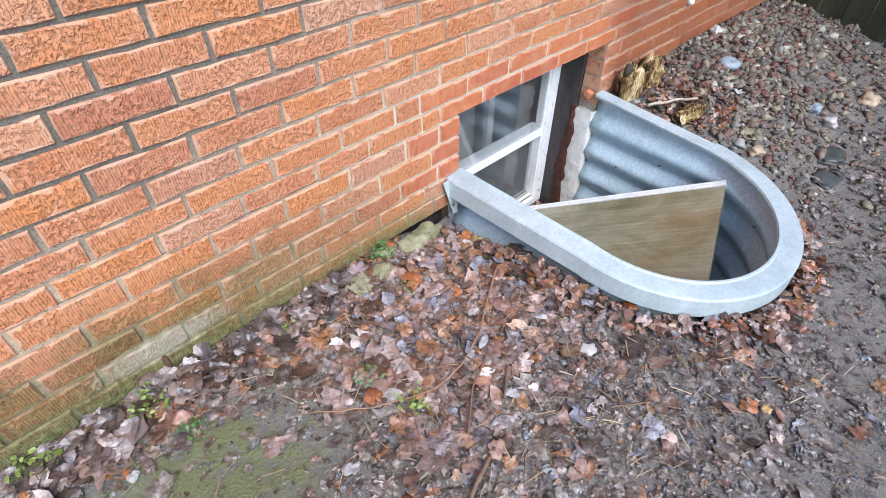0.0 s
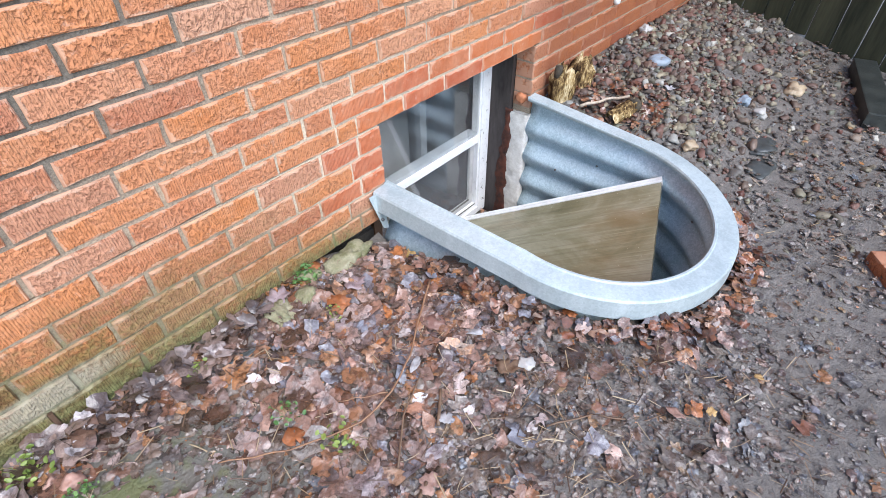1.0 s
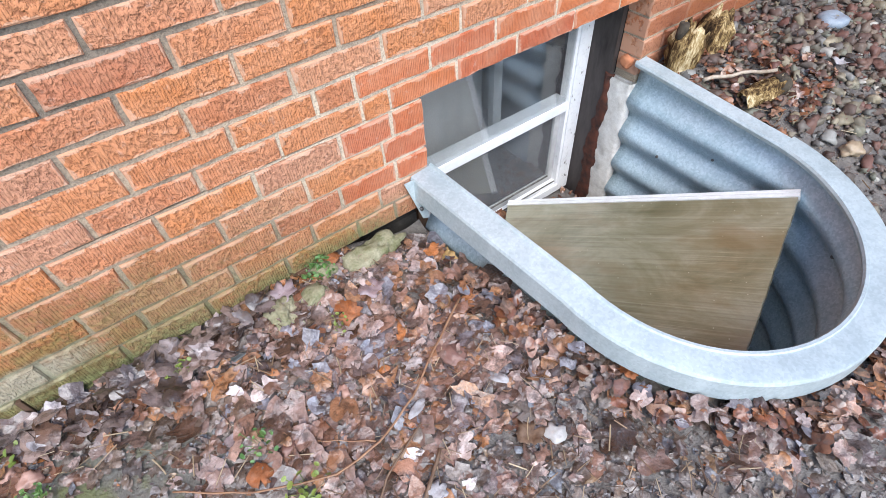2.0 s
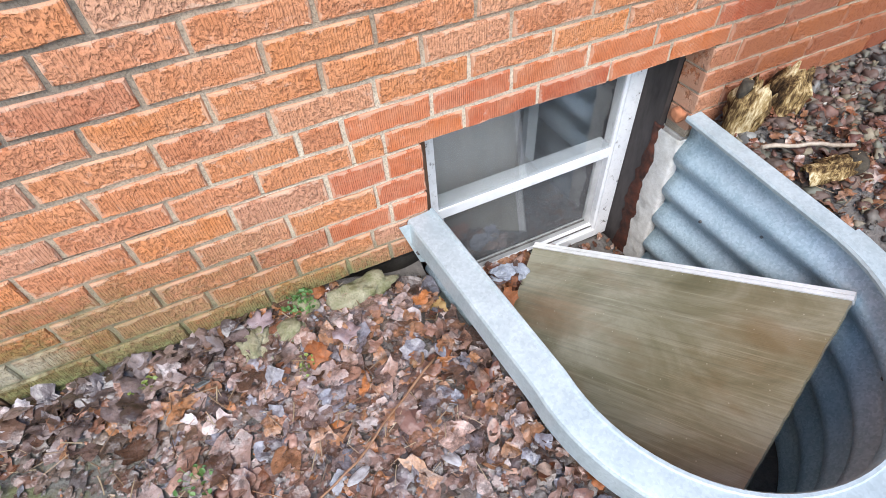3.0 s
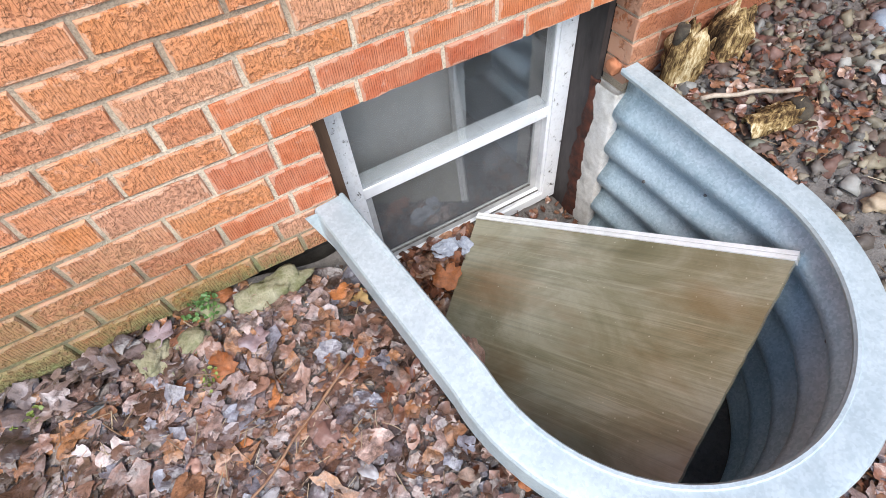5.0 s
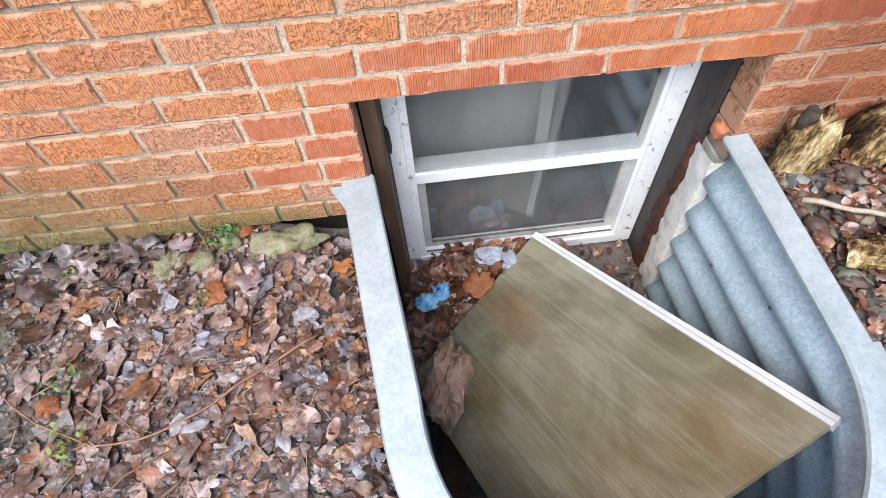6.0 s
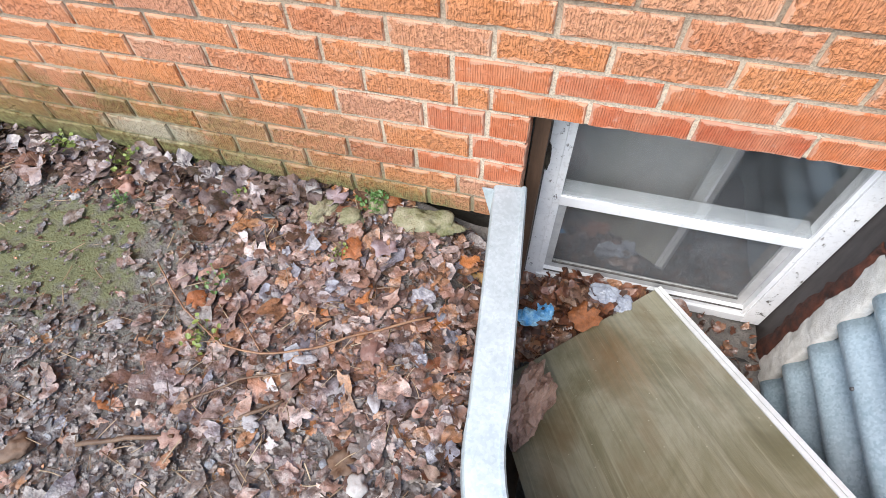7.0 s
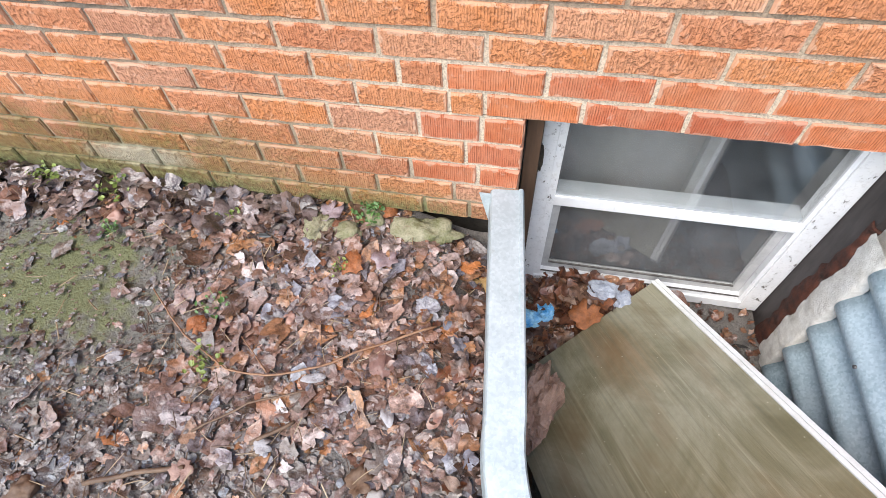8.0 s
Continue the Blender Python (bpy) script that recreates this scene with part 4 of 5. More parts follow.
def turn_matrix(rng, tilt):
    return np.array(Euler((rng.gauss(0, tilt), rng.gauss(0, tilt), rng.uniform(0, 6.283))).to_matrix())


def scatter(name, places, mat, label, category, tilt=0.35, shapes=None, seed=1, round_off=True):
    """Many leaves as one mesh; places: x, y, z, size."""
    rng = random.Random(seed)
    shapes = shapes or SHAPES
    vs, fs, n = [], [], 0
    for x, y, z, s in places:
        v, f = shapes[rng.randrange(len(shapes))]
        w = v @ turn_matrix(rng, tilt).T * s + np.array((x, y, z))
        vs.append(w)
        fs += [tuple(q + n for q in g) for g in f]
        n += len(v)
    data = bpy.data.meshes.new(name)
    data.from_pydata(np.concatenate(vs).tolist(), [], fs)
    data.materials.append(mat)
    if round_off:
        smooth(data)
    return tagged(new(name, data), label, category, kind="stuff")


def litter_density(x, y):
    d = ease(0.75, -0.15, x + 0.5 * (y + 1.0)) if x > -0.3 else 1.0
    d *= ease(-1.75, -0.75, y - 0.25 * min(0, x))
    d = max(d, 0.9 * math.exp(-((y + 0.04) / 0.10) ** 2) * (x < 0))
    moss = math.exp(-(((x + 1.20) / 0.44) ** 2 + ((y + 0.37) / 0.25) ** 2) ** 2)
    d *= 1 - 0.9 * moss
    ring = math.hypot(x - 0.50, y + 0.535)
    if y < -0.45 and 0.45 < ring < 0.75:
        d = max(d, 0.8 * ease(0.75, 0.5, ring) * ease(0.95, 0.2, x))
    return d


def build_litter():
    rng = random.Random(11)
    big, mat, small = [], [], []
    while len(big) + len(mat) < 8800:
        x, y = rng.uniform(-2.1, 1.0), rng.uniform(-1.75, 0.0)
        if in_well(x, y, 0.03) or rng.random() > litter_density(x, y):
            continue
        s = min(0.115, max(0.022, rng.lognormvariate(-3.14, 0.44)))
        far = max(ease(-0.42, -0.90, y + 0.25 * min(0.0, x + 0.55)), ease(-0.50, -0.95, x) * ease(-0.08, -0.22, y))
        if rng.random() < 0.35 * far:
            continue
        if rng.random() < 0.82 * far + 0.10:
            mat.append((x, y, ground_z(x, y) + 0.002 + rng.random() ** 2 * 0.010, s * (1 - 0.30 * far)))
        else:
            big.append((x, y, ground_z(x, y) + 0.004 + rng.random() ** 2 * 0.014, s))
    scatter("matted_leaves", mat, LEAF_DARK, "dark wet leaves matted into the mud", "leaves", 0.13, None, 13)
    scatter("leaf_litter", big, LEAF, "wet brown and mauve fallen leaves covering the soil", "leaves", 0.22, None, 3)
    while len(small) < 11500:
        x, y = rng.uniform(-2.2, 2.6), rng.uniform(-2.0, 0.0)
        if in_well(x, y, 0.03) or rng.random() > 0.16 + litter_density(x, y):
            continue
        small.append((x, y, ground_z(x, y) + 0.002 + rng.random() * 0.008, rng.uniform(0.007, 0.024)))
    scatter("leaf_fragments", small, LEAF_DARK, "small torn leaf fragments trodden into the mud", "leaves", 0.2, SHAPES[8:], 4)
    bits = []
    while len(bits) < 9000:
        x, y = rng.uniform(-2.2, 2.4), rng.uniform(-2.0, 0.0)
        if in_well(x, y, 0.03) or rng.random() > 0.25 + 0.75 * litter_density(x, y):
            continue
        bits.append((x, y, ground_z(x, y) + 0.001 + rng.random() * 0.006, rng.uniform(0.004, 0.012)))
    scatter("crumbs", bits, LEAF, "dark crumbs of soil and rotted leaf", "leaves", 0.3, SHAPES[8:], 14)
    stems = []
    while len(stems) < 2000:
        x, y = rng.uniform(-2.0, 1.2), rng.uniform(-1.7, 0.0)
        if in_well(x, y, 0.03) or rng.random() > 0.15 + litter_density(x, y):
            continue
        stems.append((x, y, ground_z(x, y) + 0.006 + rng.random() * 0.02, rng.uniform(0.015, 0.06)))
    for _ in range(160):
        x, y = rng.uniform(0.05, 0.5), rng.uniform(-0.15, 0.18)
        stems.append((x, y, mound_z(x, y) + 0.012 + rng.random() * 0.015, rng.uniform(0.02, 0.06)))
    scatter("dead_stems", stems, STRAW, "thin dead stems and straw among the leaves", "stems", 0.2, STEMS, 8)
    # large dark leaves blown against the foot of the wall
    foot = []
    while len(foot) < 170:
        x, y = rng.uniform(-1.7, -0.55), -0.012 - abs(rng.gauss(0, 0.055))
        foot.append((x, y, ground_z(x, y) + 0.012 + rng.random() * 0.022, rng.uniform(0.045, 0.105)))
    scatter("wall_foot_leaves", foot, LEAF_BLUE, "large dark blue grey wet leaves along the wall foot", "leaves", 0.38, None, 23)
    # trodden scraps on the open mud and among the pebbles
    mud = []
    while len(mud) < 1500:
        x, y = rng.uniform(0.7, 2.9), rng.uniform(-1.7, -0.03)
        if in_well(x, y, 0.06) or rng.random() < 0.8 * ease(-1.0, -0.6, y):
            continue
        mud.append((x, y, ground_z(x, y) + 0.006 + rng.random() * 0.012, rng.uniform(0.014, 0.045)))
    scatter("mud_leaves", mud, LEAF_DARK, "small brown leaves trodden into mud and pebbles", "leaves", 0.25, SHAPES[8:], 24)
    well = []
    while len(well) < 420:
        x, y = rng.uniform(0.0, 0.62), rng.uniform(-0.35, 0.20)
        if rng.random() > math.exp(-((x - 0.30) / 0.24) ** 2 - ((y - 0.10) / 0.16) ** 2) + 0.15:
            continue
        well.append((x, y, mound_z(x, y) + 0.008 + rng.random() * 0.03, rng.uniform(0.045, 0.115)))
    for _ in range(150):
        x, y = rng.uniform(0.56, 0.89), rng.uniform(-0.2, 0.19)
        well.append((x, y, mound_z(x, y) + 0.005 + rng.random() * 0.01, rng.uniform(0.02, 0.05)))
    scatter("well_leaves", well, LEAF_RED, "red brown leaves heaped against the window", "leaves", 0.5, None, 5)
    edge = []
    while len(edge) < 420:
        i = rng.randrange(2, 40)
        x, y, nx, ny = well_path()[i]
        o = 0.05 + abs(rng.gauss(0, 0.05))
        x, y = x + nx * o, y + ny * o
        edge.append((x, y, ground_z(x, y) + 0.012 + rng.random() * 0.035, rng.uniform(0.025, 0.065)))
    scatter("drifted_leaves", edge[::2], LEAF_RED, "red brown leaves drifted against the well rim", "leaves", 0.40, None, 6)
    scatter("drifted_leaves", edge[1::2], LEAF, "wet brown and grey leaves drifted against the well rim", "leaves", 0.40, None, 16)
    heap = []
    while len(heap) < 260:
        x, y = rng.uniform(0.94, 1.55), rng.uniform(-0.50, -0.01)
        if in_well(x, y, 0.05) or rng.random() > math.exp(-((x - 1.1) / 0.28) ** 2):
            continue
        heap.append((x, y, ground_z(x, y) + 0.008 + rng.random() * 0.02, rng.uniform(0.02, 0.06)))
    scatter("stump_leaves", heap, LEAF_RED, "dark red brown leaves lying round the stump", "leaves", 0.4, None, 17)


build_litter()


def single_leaf(x, y, z, size, mat, label, kind=0, tilt=(0, 0, 0)):
    v, f = leaf_shape(("maple", "oval")[kind], random.Random(int(x * 977 + y * 331)))
    data = bpy.data.meshes.new("leaf")
    data.from_pydata((v * size).tolist(), [], f)
    ob = part("leaf", smooth(data), mat)
    ob.matrix_basis = pose(x, y, z, *tilt)
    so = ob.modifiers.new("thick", "SOLIDIFY")
    so.thickness = 0.0006
    return tagged(ob, label, "leaf", "single fallen leaves")


def on_ground(x, y, up=0.0):
    return x, y, ground_z(x, y) + up


single_leaf(0.293, 0.045, -0.442, 0.13, ORANGE_LEAF, "bright orange maple leaf lying in the well", 0, (-22, 12, 160))
single_leaf(0.425, 0.165, -0.425, 0.072, PINK_LEAF, "pale tan leaf on the corner of the board", 1, (-25, 10, 110))
single_leaf(0.215, 0.125, -0.475, 0.13, TWIG, "large dull brown leaf in the well", 1, (20, -15, 60))
single_leaf(0.70, 0.085, -0.555, 0.075, PINK_LEAF, "pale tan leaf beside the window", 1, (-10, 10, 75))
for x, y, s, mm, lab, kd in ((-0.281, -0.033, 0.075, PINK_LEAF, "pale pink leaf leaning on the mossy stone", 0), (-0.492, -0.038, 0.085, MAUVE_LEAF, "large mauve grey wet leaf by the wall", 0), (-0.305, -0.165, 0.085, MAUVE_LEAF, "large mauve wet leaf on the litter", 0), (-0.065, -0.275, 0.05, PINK_LEAF, "pale pink curled leaf near the rim", 0), (-0.054, -0.153, 0.07, YELLOW_LEAF, "tan curled leaf beside the rim", 0),
                           (-0.047, -1.09, 0.055, PINK_LEAF, "pink brown oval leaf on the mud", 1), (-0.885, -0.53, 0.055, WHITE_LEAF, "pale grey leaf lying face down", 0), (-0.39, -0.19, 0.085, ORANGE_LEAF, "orange maple leaf on the litter", 0), (-0.34, 0.0, 0.085, ORANGE_LEAF, "orange leaf beside a green weed", 0),
                           (-0.73, -0.42, 0.065, ORANGE_LEAF, "small orange leaf on the litter", 0), (-0.225, -0.69, 0.075, TWIG, "long brown leaf on the litter", 0), (-0.60, -0.74, 0.06, PINK_LEAF, "tan leaf on the litter", 0), (0.02, -1.16, 0.032, YELLOW_LEAF, "small yellow leaf on the mud", 0), (0.22, -1.22, 0.032, YELLOW_LEAF, "small yellow leaf on the mud", 0),
                           (-0.45, -0.66, 0.05, WHITE_LEAF, "pale leaf on the litter", 0), (-0.20, -0.55, 0.06, WHITE_LEAF, "grey leaf on the litter", 1), (-0.39, -0.50, 0.06, WHITE_LEAF, "grey leaf on the litter", 1), (1.45, -0.42, 0.06, WHITE_LEAF, "pale leaf on the pebbles", 0), (0.06, -0.72, 0.06, ORANGE_LEAF, "orange leaf near the rim", 0)):
    single_leaf(*on_ground(x, y, 0.022), s, mm, lab, kd, (random.uniform(-14, 14), random.uniform(-14, 14), random.uniform(0, 360)))


def build_sticks():
    def stick(pts, r0, r1, label, seed):
        path = [(x, y, (ground_z(x, y) if z is None else z) + (0.029 if seed < 3 else 0.022)) for x, y, z in pts]
        fine = []
        for a, b in zip(path, path[1:]):
            for k in range(4):
                fine.append(Vector(a).lerp(Vector(b), k / 4) + Vector((0, 0, 0.004 * math.sin(len(fine) * 1.7))))
        fine.append(Vector(path[-1]))
        n = len(fine)
        ob = part("twig", tube(fine, [r0 + (r1 - r0) * i / (n - 1) for i in range(n)], 6, 0.12, seed), PALE_TWIG if seed < 3 else GREY_STICK if seed == 8 else TWIG)
        tagged(ob, label, "twig", "fallen twigs")
    stick([(-0.883, -0.345, None), (-0.80, -0.41, None), (-0.739, -0.452, None), (-0.60, -0.515, None), (-0.496, -0.515, None), (-0.384, -0.478, None), (-0.28, -0.412, None), (-0.134, -0.328, None)], 0.0018, 0.0032, "long thin bent brown twig on the leaves", 1)
    stick([(-0.50, -0.508, None), (-0.56, -0.46, None), (-0.60, -0.43, None)], 0.002, 0.001, "thin side twig on the leaves", 2)
    stick([(-0.62, -0.66, None), (-0.52, -0.58, None), (-0.40, -0.53, None)], 0.003, 0.002, "dark twig on the leaves", 3)
    stick([(-0.80, -0.80, None), (-0.70, -0.76, None), (-0.60, -0.73, None)], 0.006, 0.005, "short thick stick on the leaves", 4)
    stick([(-0.48, -0.66, None), (-0.40, -0.60, None)], 0.005, 0.004, "short thick stick on the leaves", 5)
    stick([(-0.66, -0.93, None), (-0.55, -0.97, None)], 0.006, 0.008, "short brown stick on the mud", 6)
    stick([(-0.30, -0.86, None), (-0.20, -0.93, None), (-0.15, -1.0, None)], 0.003, 0.002, "thin twig on the mud", 7)
    stick([(0.98, -0.21, 0.15), (1.10, -0.27, 0.155), (1.22, -0.325, 0.145)], 0.007, 0.006, "pale stick beside the stump", 8)


build_sticks()


# ---- stones ----
def stone(name, x, y, size, mat, label, seed, up=0.3, level=3, rough=0.6, z=None, rz=0):
    ob = part(name, rock(size, seed, rough, level), mat)
    ob.matrix_basis = pose(x, y, (ground_z(x, y) if z is None else z) + size[2] * up, 0, 0, rz)
    return tagged(ob, label, "stone", "loose stones")


stone("mossy_stone", -0.225, -0.045, (0.085, 0.048, 0.035), MOSSY_STONE, "rough pale stone covered in moss by the wall", 1, 0.3, 4, 0.5)
stone("mossy_stone", -0.515, -0.085, (0.036, 0.054, 0.02), MOSSY_STONE, "flat mossy green stone among leaves", 2, 0.3, 4, 0.8)
stone("mossy_stone", -0.43, -0.09, (0.04, 0.03, 0.02), MOSSY_STONE, "small mossy stone among leaves", 3, 0.6)
stone("mossy_stone", -0.37, -0.03, (0.03, 0.03, 0.02), MOSSY_STONE, "small mossy stone by the wall", 4, 0.6)
stone("red_stone", -0.245, -0.435, (0.026, 0.044, 0.011), RED_STONE, "flat red brown stone on the leaves", 5, 0.9, 3, 0.8)
stone("dark_stone", -0.665, -0.13, (0.052, 0.015, 0.010), DARK_STONE, "long dark wet stone near the wall", 6, 0.7)
stone("pink_stone", -1.115, -0.14, (0.022, 0.020, 0.017), PINK_STONE, "pink rounded pebble on the moss", 7, 0.7)
stone("pink_stone", -1.15, -0.10, (0.016, 0.02, 0.014), PINK_STONE, "pink rounded pebble on the moss", 8, 0.7)
stone("pink_stone", -0.50, -0.36, (0.018, 0.018, 0.011), PINK_STONE, "pink pebble among the leaves", 9, 0.9)
stone("pink_stone", -0.66, -0.40, (0.018, 0.014, 0.010), RED_STONE, "small red stone among the leaves", 10, 0.9)
stone("white_stone", -1.26, -0.20, (0.014, 0.012, 0.01), WHITE_STONE, "small white pebble on the moss", 11, 0.7)
stone("brown_stone", -0.93, -0.84, (0.032, 0.028, 0.018), TWIG, "brown stone on the litter", 12, 0.6)
stone("white_stone", -0.18, -0.72, (0.02, 0.022, 0.014), WHITE_STONE, "small white stone on the litter", 13, 0.9)
stone("dark_slab", 1.46, -0.87, (0.085, 0.06, 0.012), DARK_STONE, "flat dark wet slate on the mud", 14, 0.5)
stone("dark_slab", 1.30, -0.91, (0.085, 0.055, 0.012), DARK_STONE, "flat dark wet slate on the mud", 15, 0.5)
stone("white_stone", 1.68, -0.79, (0.035, 0.03, 0.022), WHITE_STONE, "white stone among the pebbles", 16, 0.7)
stone("white_stone", 1.70, -0.70, (0.03, 0.03, 0.022), BLUE_STONE, "grey stone among the pebbles", 17, 0.7)
stone("white_stone", 2.35, -1.12, (0.05, 0.04, 0.03), TAN_STONE, "tan stone by the beam", 18, 0.6)
stone("tan_stone", 1.13, -0.66, (0.035, 0.028, 0.022), TAN_STONE, "tan rounded stone among the pebbles", 19, 0.7)
stone("tan_stone", 2.05, -0.85, (0.05, 0.04, 0.03), TAN_STONE, "tan rounded stone among the pebbles", 20, 0.7)
stone("white_stone", 2.0, -0.05, (0.04, 0.03, 0.025), WHITE_STONE, "white stone by the wall", 21, 0.7)


def build_ring_stone():
    bm = bmesh.new()
    for i in range(24):
        a = 2 * math.pi * i / 24
        for r, z in ((0.020, 0.026), (0.045, 0.034), (0.068, 0.022), (0.070, 0.0), (0.05, -0.02)):
            bm.verts.new((math.cos(a) * r, math.sin(a) * r, z + 0.003 * math.sin(3 * a)))
    bm.verts.ensure_lookup_table()
    for i in range(24):
        j = (i + 1) % 24
        for k in range(4):
            bm.faces.new((bm.verts[i * 5 + k], bm.verts[i * 5 + k + 1], bm.verts[j * 5 + k + 1], bm.verts[j * 5 + k])).smooth = True
    bm.faces.new([bm.verts[i * 5] for i in range(24)])
    bm.faces.new([bm.verts[i * 5 + 4] for i in reversed(range(24))])
    bmesh.ops.recalc_face_normals(bm, faces=bm.faces)
    ob = part("blue_stone", bm, BLUE_STONE)
    ob.matrix_basis = pose(1.66, -0.275, ground_z(1.66, -0.275) + 0.010) @ Matrix.Scale(0.78, 4)
    tagged(ob, "round blue grey stone with a dished top", "stone")


build_ring_stone()
cap = part("pipe_cap", tube([(0, 0.004, 0), (0, -0.012, 0), (0, -0.020, 0)], [0.017, 0.017, 0.011], 14), STRIP)
cap.matrix_basis = pose(1.63, 0, 0.423)
tagged(cap, "small white plastic cap fixed on the brick wall", "cap")
sliver = part("rusty_sliver", box((-1.082, -0.003, 0.052), (-1.071, 0.012, 0.108), 0.002), BUCK_BROWN)
tagged(sliver, "rusty brown sliver standing in a brick joint", "sliver")
lump_ob = part("mortar_lump", rock((0.016, 0.024, 0.026), 31, 0.35, 3), TERRACOTTA)
lump_ob.matrix_basis = pose(0.905, 0.044, 0.162, 0, 0, 0)
tagged(lump_ob, "rounded terracotta lump stuck on the brick reveal", "lump")


def pebble_shapes():
    out = []
    for s in range(9):
        bm = rock((1, 0.85, 0.6), 40 + s, 0.8, 2)
        out.append((np.array([v.co[:] for v in bm.verts]), [tuple(v.index for v in f.verts) for f in bm.faces]))
        bm.free()
    return out


def build_pebbles():
    rng = random.Random(21)
    places = []
    while len(places) < 3700:
        x, y = rng.uniform(0.95, 3.0), rng.uniform(-1.35, -0.01)
        if in_well(x, y, 0.07):
            continue
        d = ease(-0.95, -0.40, y) * (1 - 0.75 * ease(1.7, 2.2, x) * ease(-0.2, -0.55, y)) + 0.07
        d *= 0.45 + 1.0 * ease(-0.25, 0.25, noise.noise(Vector((x * 4, y * 4, 8.0))))
        if rng.random() > d:
            continue
        s = min(0.027, rng.lognormvariate(-4.58, 0.55))
        places.append((x, y, ground_z(x, y) + s * 0.2 + rng.random() * 0.006, s))
    for _ in range(260):
        x, y = rng.uniform(-0.6, 1.6), rng.uniform(-2.0, -0.8)
        if not in_well(x, y, 0.06):
            places.append((x, y, ground_z(x, y), rng.uniform(0.003, 0.011)))
    scatter("pebbles", places, PEBBLE, "mixed red, tan and grey pebbles on the soil", "pebbles", 0.5, pebble_shapes(), 9)


build_pebbles()


# ---- green weeds ----
def weed(x, y, size, n, mat, label, seed):
    rng = random.Random(seed)
    th = thing("weed", label, "weed")
    th.matrix_basis = pose(*on_ground(x, y, 0.008))
    vs, fs = [], []
    for i in range(n):
        a, r = rng.uniform(0, 6.283), size * rng.random() ** 0.6
        h = size * rng.uniform(0.25, 0.8)
        s = size * rng.uniform(0.09, 0.19)
        m = Euler((rng.gauss(0, 0.5), rng.gauss(0, 0.5), a)).to_matrix()
        top = Vector((math.cos(a) * r, math.sin(a) * r, h))
        base = len(vs)
        for k in range(7):
            w = 2 * math.pi * k / 7
            vs.append(top + m @ Vector((math.cos(w) * s * 0.7, math.sin(w) * s, 0.15 * s * math.cos(2 * w))))
        fs.append(tuple(range(base, base + 7)))
        vs += [Vector((0.1 * top.x, 0.1 * top.y, -0.012)), top, top + Vector((0.0014, 0.0008, 0))]
        fs.append((base + 7, base + 8, base + 9))
    data = bpy.data.meshes.new("foliage")
    data.from_pydata([v[:] for v in vs], [], fs)
    tagged(part("foliage", data, mat, th), kind="stuff")


weed(-0.385, -0.035, 0.045, 70, GREEN, "bright green leafy weed growing by the wall", 1)
weed(-1.40, -0.045, 0.055, 45, GREEN_YELLOW, "yellow green weed by the wall", 2)
weed(-1.16, -0.06, 0.05, 40, GREEN_YELLOW, "yellow green weed by the wall", 3)
weed(-1.11, -0.19, 0.035, 30, GREEN, "small green weed on the moss", 4)
weed(-0.42, -0.21, 0.03, 22, GREEN_YELLOW, "small yellow green weed among leaves", 5)
weed(-0.66, -0.50, 0.05, 26, GREEN_YELLOW, "small yellow green weed among leaves", 6)
weed(-0.70, -0.36, 0.045, 18, GREEN, "small green weed among leaves", 7)
weed(-0.78, -0.10, 0.04, 18, GREEN_YELLOW, "small yellow green weed near the wall", 8)


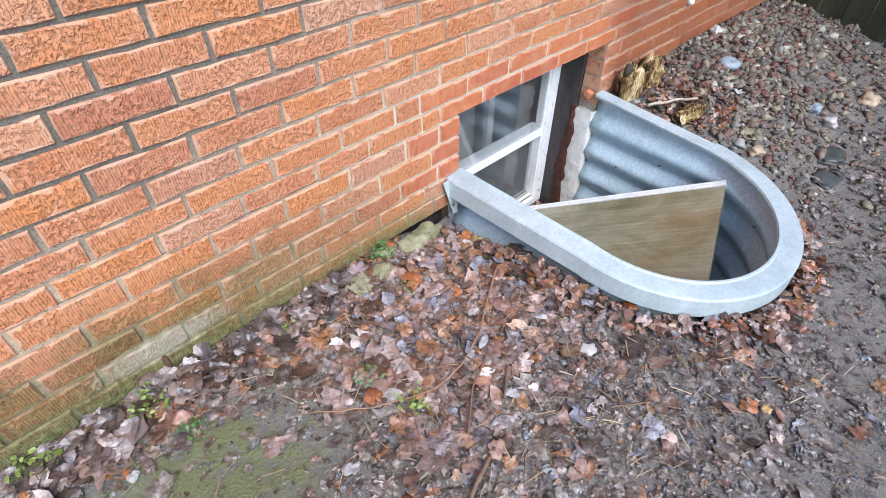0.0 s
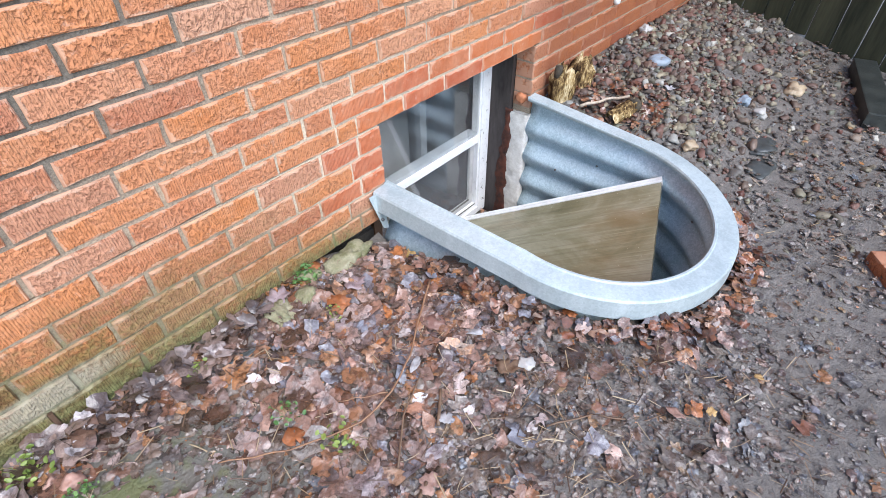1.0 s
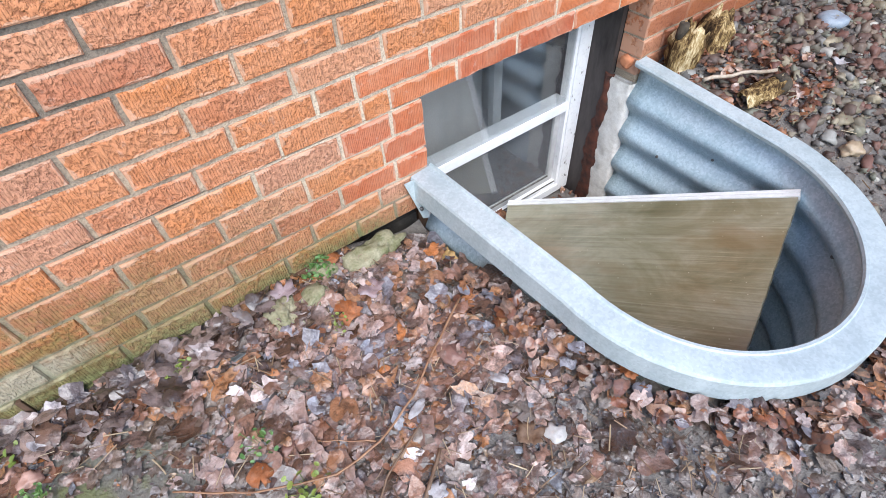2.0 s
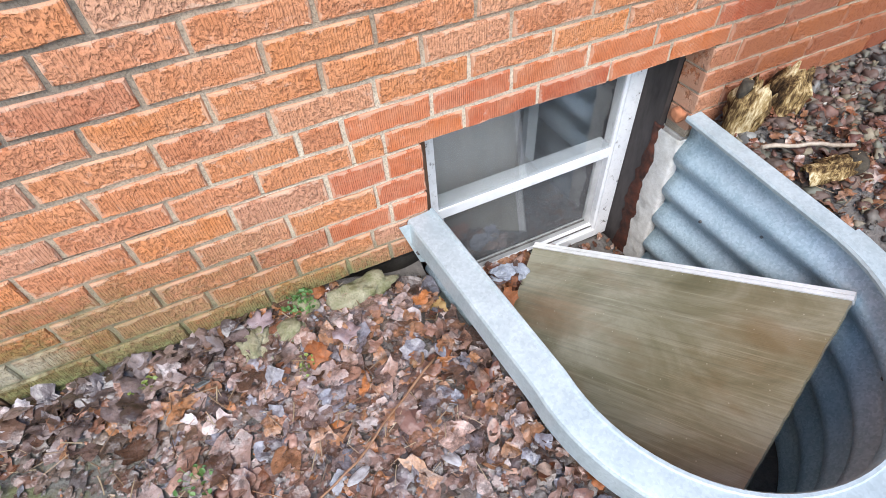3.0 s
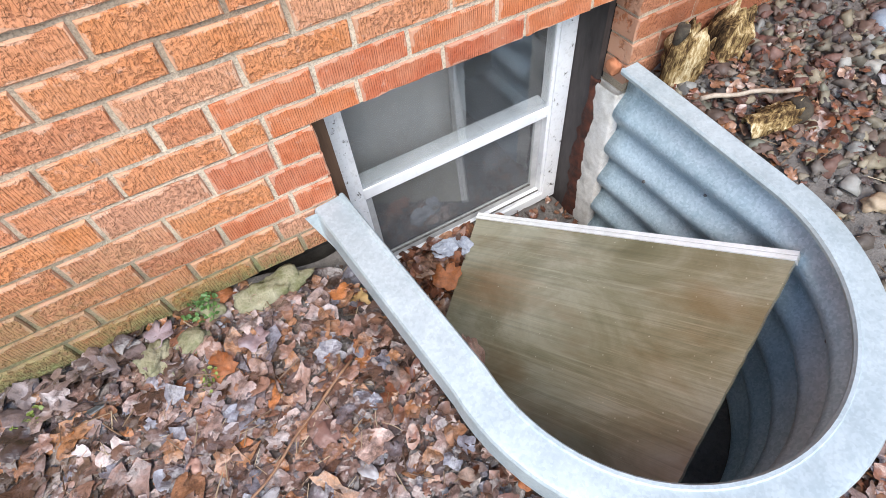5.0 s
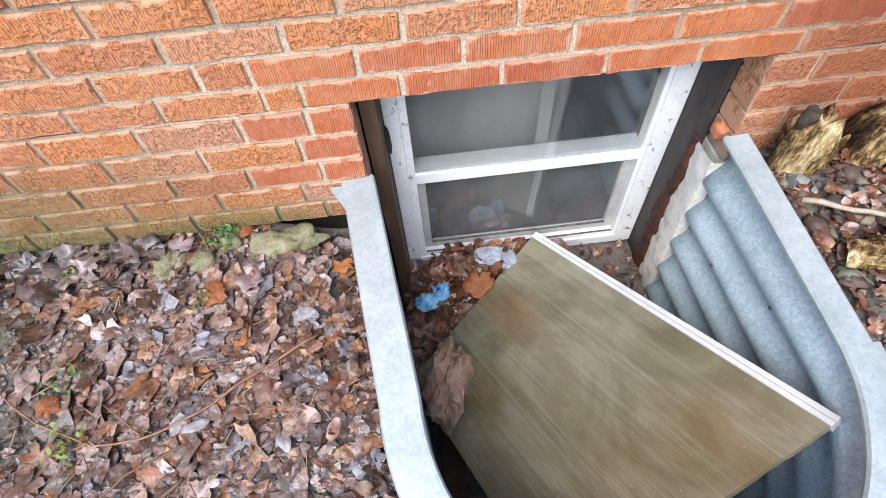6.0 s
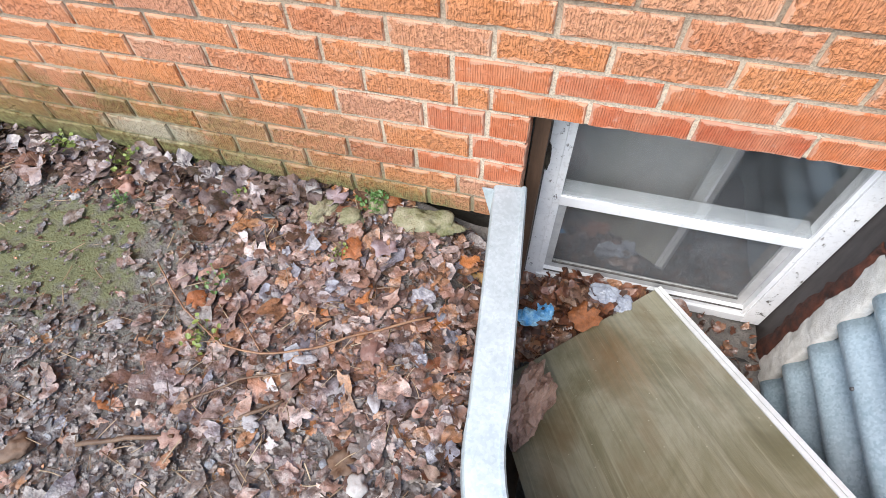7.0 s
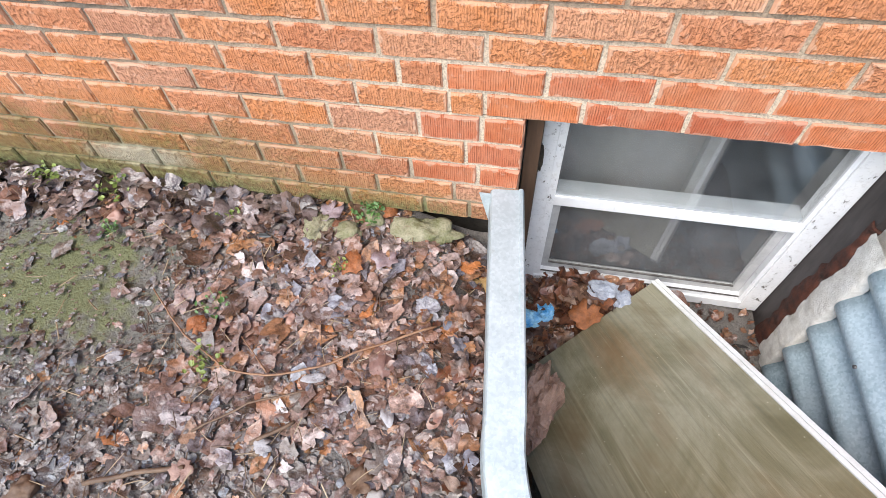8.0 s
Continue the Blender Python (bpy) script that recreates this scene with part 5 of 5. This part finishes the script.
# ---- stump and broken branches ----
def lump(name, path, radii, mat, label, seed, cap=None):
    """Splintered rotten wood: a ragged column with ridges, hollows and a spiked end."""
    th = thing(name, label, "stump")
    rng = random.Random(seed)
    pts = [Vector(p) for p in path]
    rings, sides, rows = 22, 30, []
    for i in range(rings + 1):
        f = i / rings * (len(pts) - 1)
        k = min(int(f), len(pts) - 2)
        c = pts[k].lerp(pts[k + 1], f - k)
        r = radii[k] + (radii[k + 1] - radii[k]) * (f - k)
        d = (pts[k + 1] - pts[k]).normalized()
        a = d.orthogonal().normalized()
        b = d.cross(a)
        row = []
        for q in range(sides + 1):
            w = 2 * math.pi * (q % sides) / sides
            u = Vector((math.cos(w) * 1.6, math.sin(w) * 1.6, i * 0.07))
            k2 = 1 + 0.30 * noise.noise(u + Vector((seed, 0, 0))) + 0.22 * noise.noise(u * 3.1 + Vector((0, seed, 0))) + 0.10 * noise.noise(u * 7.0)
            top = max(0.0, (i / rings - 0.6) / 0.4)
            spike = 0.05 * top * noise.noise(Vector((math.cos(w) * 2.2, math.sin(w) * 2.2, seed)))
            row.append(c + (a * math.cos(w) + b * math.sin(w)) * r * max(0.3, k2) + d * spike)
        rows.append([p[:] for p in row])
    tip = sum((Vector(p) for p in rows[-1][:-1]), Vector()) / sides - (pts[-1] - pts[-2]).normalized() * 0.02
    rows.append([tip[:]] * (sides + 1))
    part("rotten_wood", smooth(grid_mesh("rotten_wood", rows)), mat, th)
    # torn splinters standing off the wood
    along = (pts[-1] - pts[0]).normalized()
    for q in range(7):
        w = rng.uniform(0, 6.283)
        a = along.orthogonal().normalized()
        out = a * math.cos(w) + along.cross(a) * math.sin(w)
        p = pts[0].lerp(pts[-1], rng.uniform(0.3, 0.75)) + out * radii[1] * 0.85
        size = rng.uniform(0.035, 0.065)
        part("splinter", tube([p, p + along * size * 0.5 + out * 0.006, p + along * size + out * rng.uniform(-0.004, 0.012)], [rng.uniform(0.007, 0.012), 0.008, 0.002], 5, 0.3, seed * 9 + q), mat, th)
    if cap:
        (p, q), r = cap
        part("bark", tube([p, tuple((Vector(p) + Vector(q)) / 2), q], [r, r * 1.06, r * 0.88], 16, 0.10, seed + 1), BARK, th)
    return th


lump("stump", [(1.050, -0.075, 0.09), (1.045, -0.075, 0.17), (1.045, -0.080, 0.24), (1.045, -0.085, 0.285)], [0.050, 0.052, 0.052, 0.030], ROTTEN, "rotten pale broken stump beside the well", 3, (((1.015, -0.065, 0.25), (1.020, -0.065, 0.30)), 0.018))
lump("stump", [(1.19, -0.085, 0.09), (1.20, -0.08, 0.16), (1.22, -0.07, 0.22), (1.245, -0.065, 0.265)], [0.045, 0.055, 0.058, 0.036], ROTTEN, "jagged rotten pale wood stump by the wall", 7)
lump("broken_branch", [(1.03, -0.335, 0.130), (1.08, -0.355, 0.148), (1.14, -0.378, 0.165)], [0.030, 0.034, 0.034], ROTTEN, "rotten broken branch with a dark cut end", 12, (((1.125, -0.372, 0.165), (1.16, -0.386, 0.175)), 0.034))


# ---- litter in the well ----
def crumple(name, centre, size, mat, label, category, seed, folds=0.0, turn=0):
    bm = bmesh.new()
    bmesh.ops.create_icosphere(bm, subdivisions=4, radius=1.0)
    for v in bm.verts:
        c = v.co.copy()
        k = 1 + 0.35 * noise.noise(c * 1.7 + Vector((seed, 0, 0))) - 0.22 * abs(noise.noise(c * 4.3 + Vector((0, seed, 0)))) - 0.12 * abs(noise.noise(c * 9 + Vector((0, 0, seed))))
        k += folds * (0.5 - abs(noise.noise(c * 2.6 + Vector((seed, seed, 0)))) * 2.2 - 0.5 * abs(noise.noise(c * 6.0 + Vector((seed, 0, 4)))))
        v.co = Vector((c.x * size[0], c.y * size[1], c.z * size[2])) * k
    ob = part(name, bm, mat)
    ob.matrix_basis = pose(*centre, 0, 0, turn)
    return tagged(ob, label, category)


crumple("plastic_bag", (0.345, 0.140, -0.430), (0.062, 0.038, 0.026), PLASTIC, "crumpled dirty white plastic bag on the leaves", "litter", 1, turn=-10)
crumple("plastic_bag", (0.410, 0.120, -0.430), (0.036, 0.046, 0.026), PLASTIC, "crumpled grey plastic scrap on the leaves", "litter", 2, turn=20)
crumple("wrapper", (0.158, 0.060, -0.498), (0.038, 0.036, 0.032), BLUE_FOIL, "crumpled bright blue wrapper", "litter", 3)
crumple("wrapper", (0.105, 0.028, -0.508), (0.042, 0.036, 0.026), BLUE_FOIL, "crumpled blue and white wrapper", "litter", 4)
crumple("paper_bag", (0.146, -0.330, -0.352), (0.062, 0.135, 0.066), PAPER, "wet crumpled brown paper bag between board and well", "litter", 5, 0.22, -14)


crumple("debris_clump", (0.066, 0.190, 0.345), (0.016, 0.010, 0.040), BARK, "dark cobweb and leaf debris caught on the frame", "debris", 6, 0.3)
crumple("debris_clump", (0.060, 0.190, 0.12), (0.008, 0.008, 0.05), BARK, "dark cobweb and leaf debris caught on the frame", "debris", 7, 0.3)

# ---- fence, beam and brick at the yard's end ----
def build_fence():
    f = thing("fence", "dark weathered close-boarded wooden fence", "fence")
    d = Vector((-0.20, -1.0, 0)).normalized()
    n = Vector((-d.y, d.x, 0))
    o = Vector((3.03, -0.01, 0))
    rng = random.Random(5)
    p = 0.0
    while p < 4.2:
        w = rng.uniform(0.135, 0.15)
        m = Matrix((d, n, Vector((0, 0, 1)))).transposed().to_4x4()
        bm = box((0, -0.010, 0), (w - 0.006, 0.010, 1.8), 0.003)
        b = part("board", bm, FENCE, f)
        q = o + d * p
        m.translation = (q.x, q.y, ground_z(q.x, q.y) - 0.02 + rng.uniform(0, 0.015))
        b.matrix_basis = m @ pose(0, rng.uniform(-0.004, 0.004), 0, 0, rng.uniform(-0.4, 0.4), 0)
        p += w
    for z in (0.35, 1.5):
        m = Matrix((d, n, Vector((0, 0, 1)))).transposed().to_4x4()
        m.translation = o + Vector((0.0, 0.0, z))
        r = part("rail", box((0, 0.016 * (1 if n.x > 0 else -1) - 0.018 + (0.012 if n.x > 0 else -0.012), 0), (4.2, 0.016 * (1 if n.x > 0 else -1) + 0.018 + (0.012 if n.x > 0 else -0.012), 0.09), 0.003), FENCE, f)
        r.matrix_basis = m


build_fence()
a, b = Vector((2.70, -1.055, 0)), Vector((1.97, -1.23, 0))
dirn = (b - a).normalized()
bm = box((0, -0.055, -0.03), ((b - a).length, 0.055, 0.05), 0.008)
beam = part("timber_beam", bm, BEAM)
m = Matrix((dirn, Vector((-dirn.y, dirn.x, 0)), Vector((0, 0, 1)))).transposed().to_4x4()
m.translation = (a.x, a.y, ground_z(2.2, -1.15) + 0.025)
beam.matrix_basis = m
tagged(beam, "dark wet timber beam lying on the ground", "beam")
lb = part("loose_brick", box((-0.1, -0.045, 0), (0.1, 0.045, 0.058), 0.006), BRICK)
lb.matrix_basis = pose(0.95, -1.46, ground_z(0.95, -1.46) - 0.006, 0, 0, 35)
tagged(lb, "loose orange brick lying on the mud", "brick")

# ---- bricks, last ----
build_bricks()
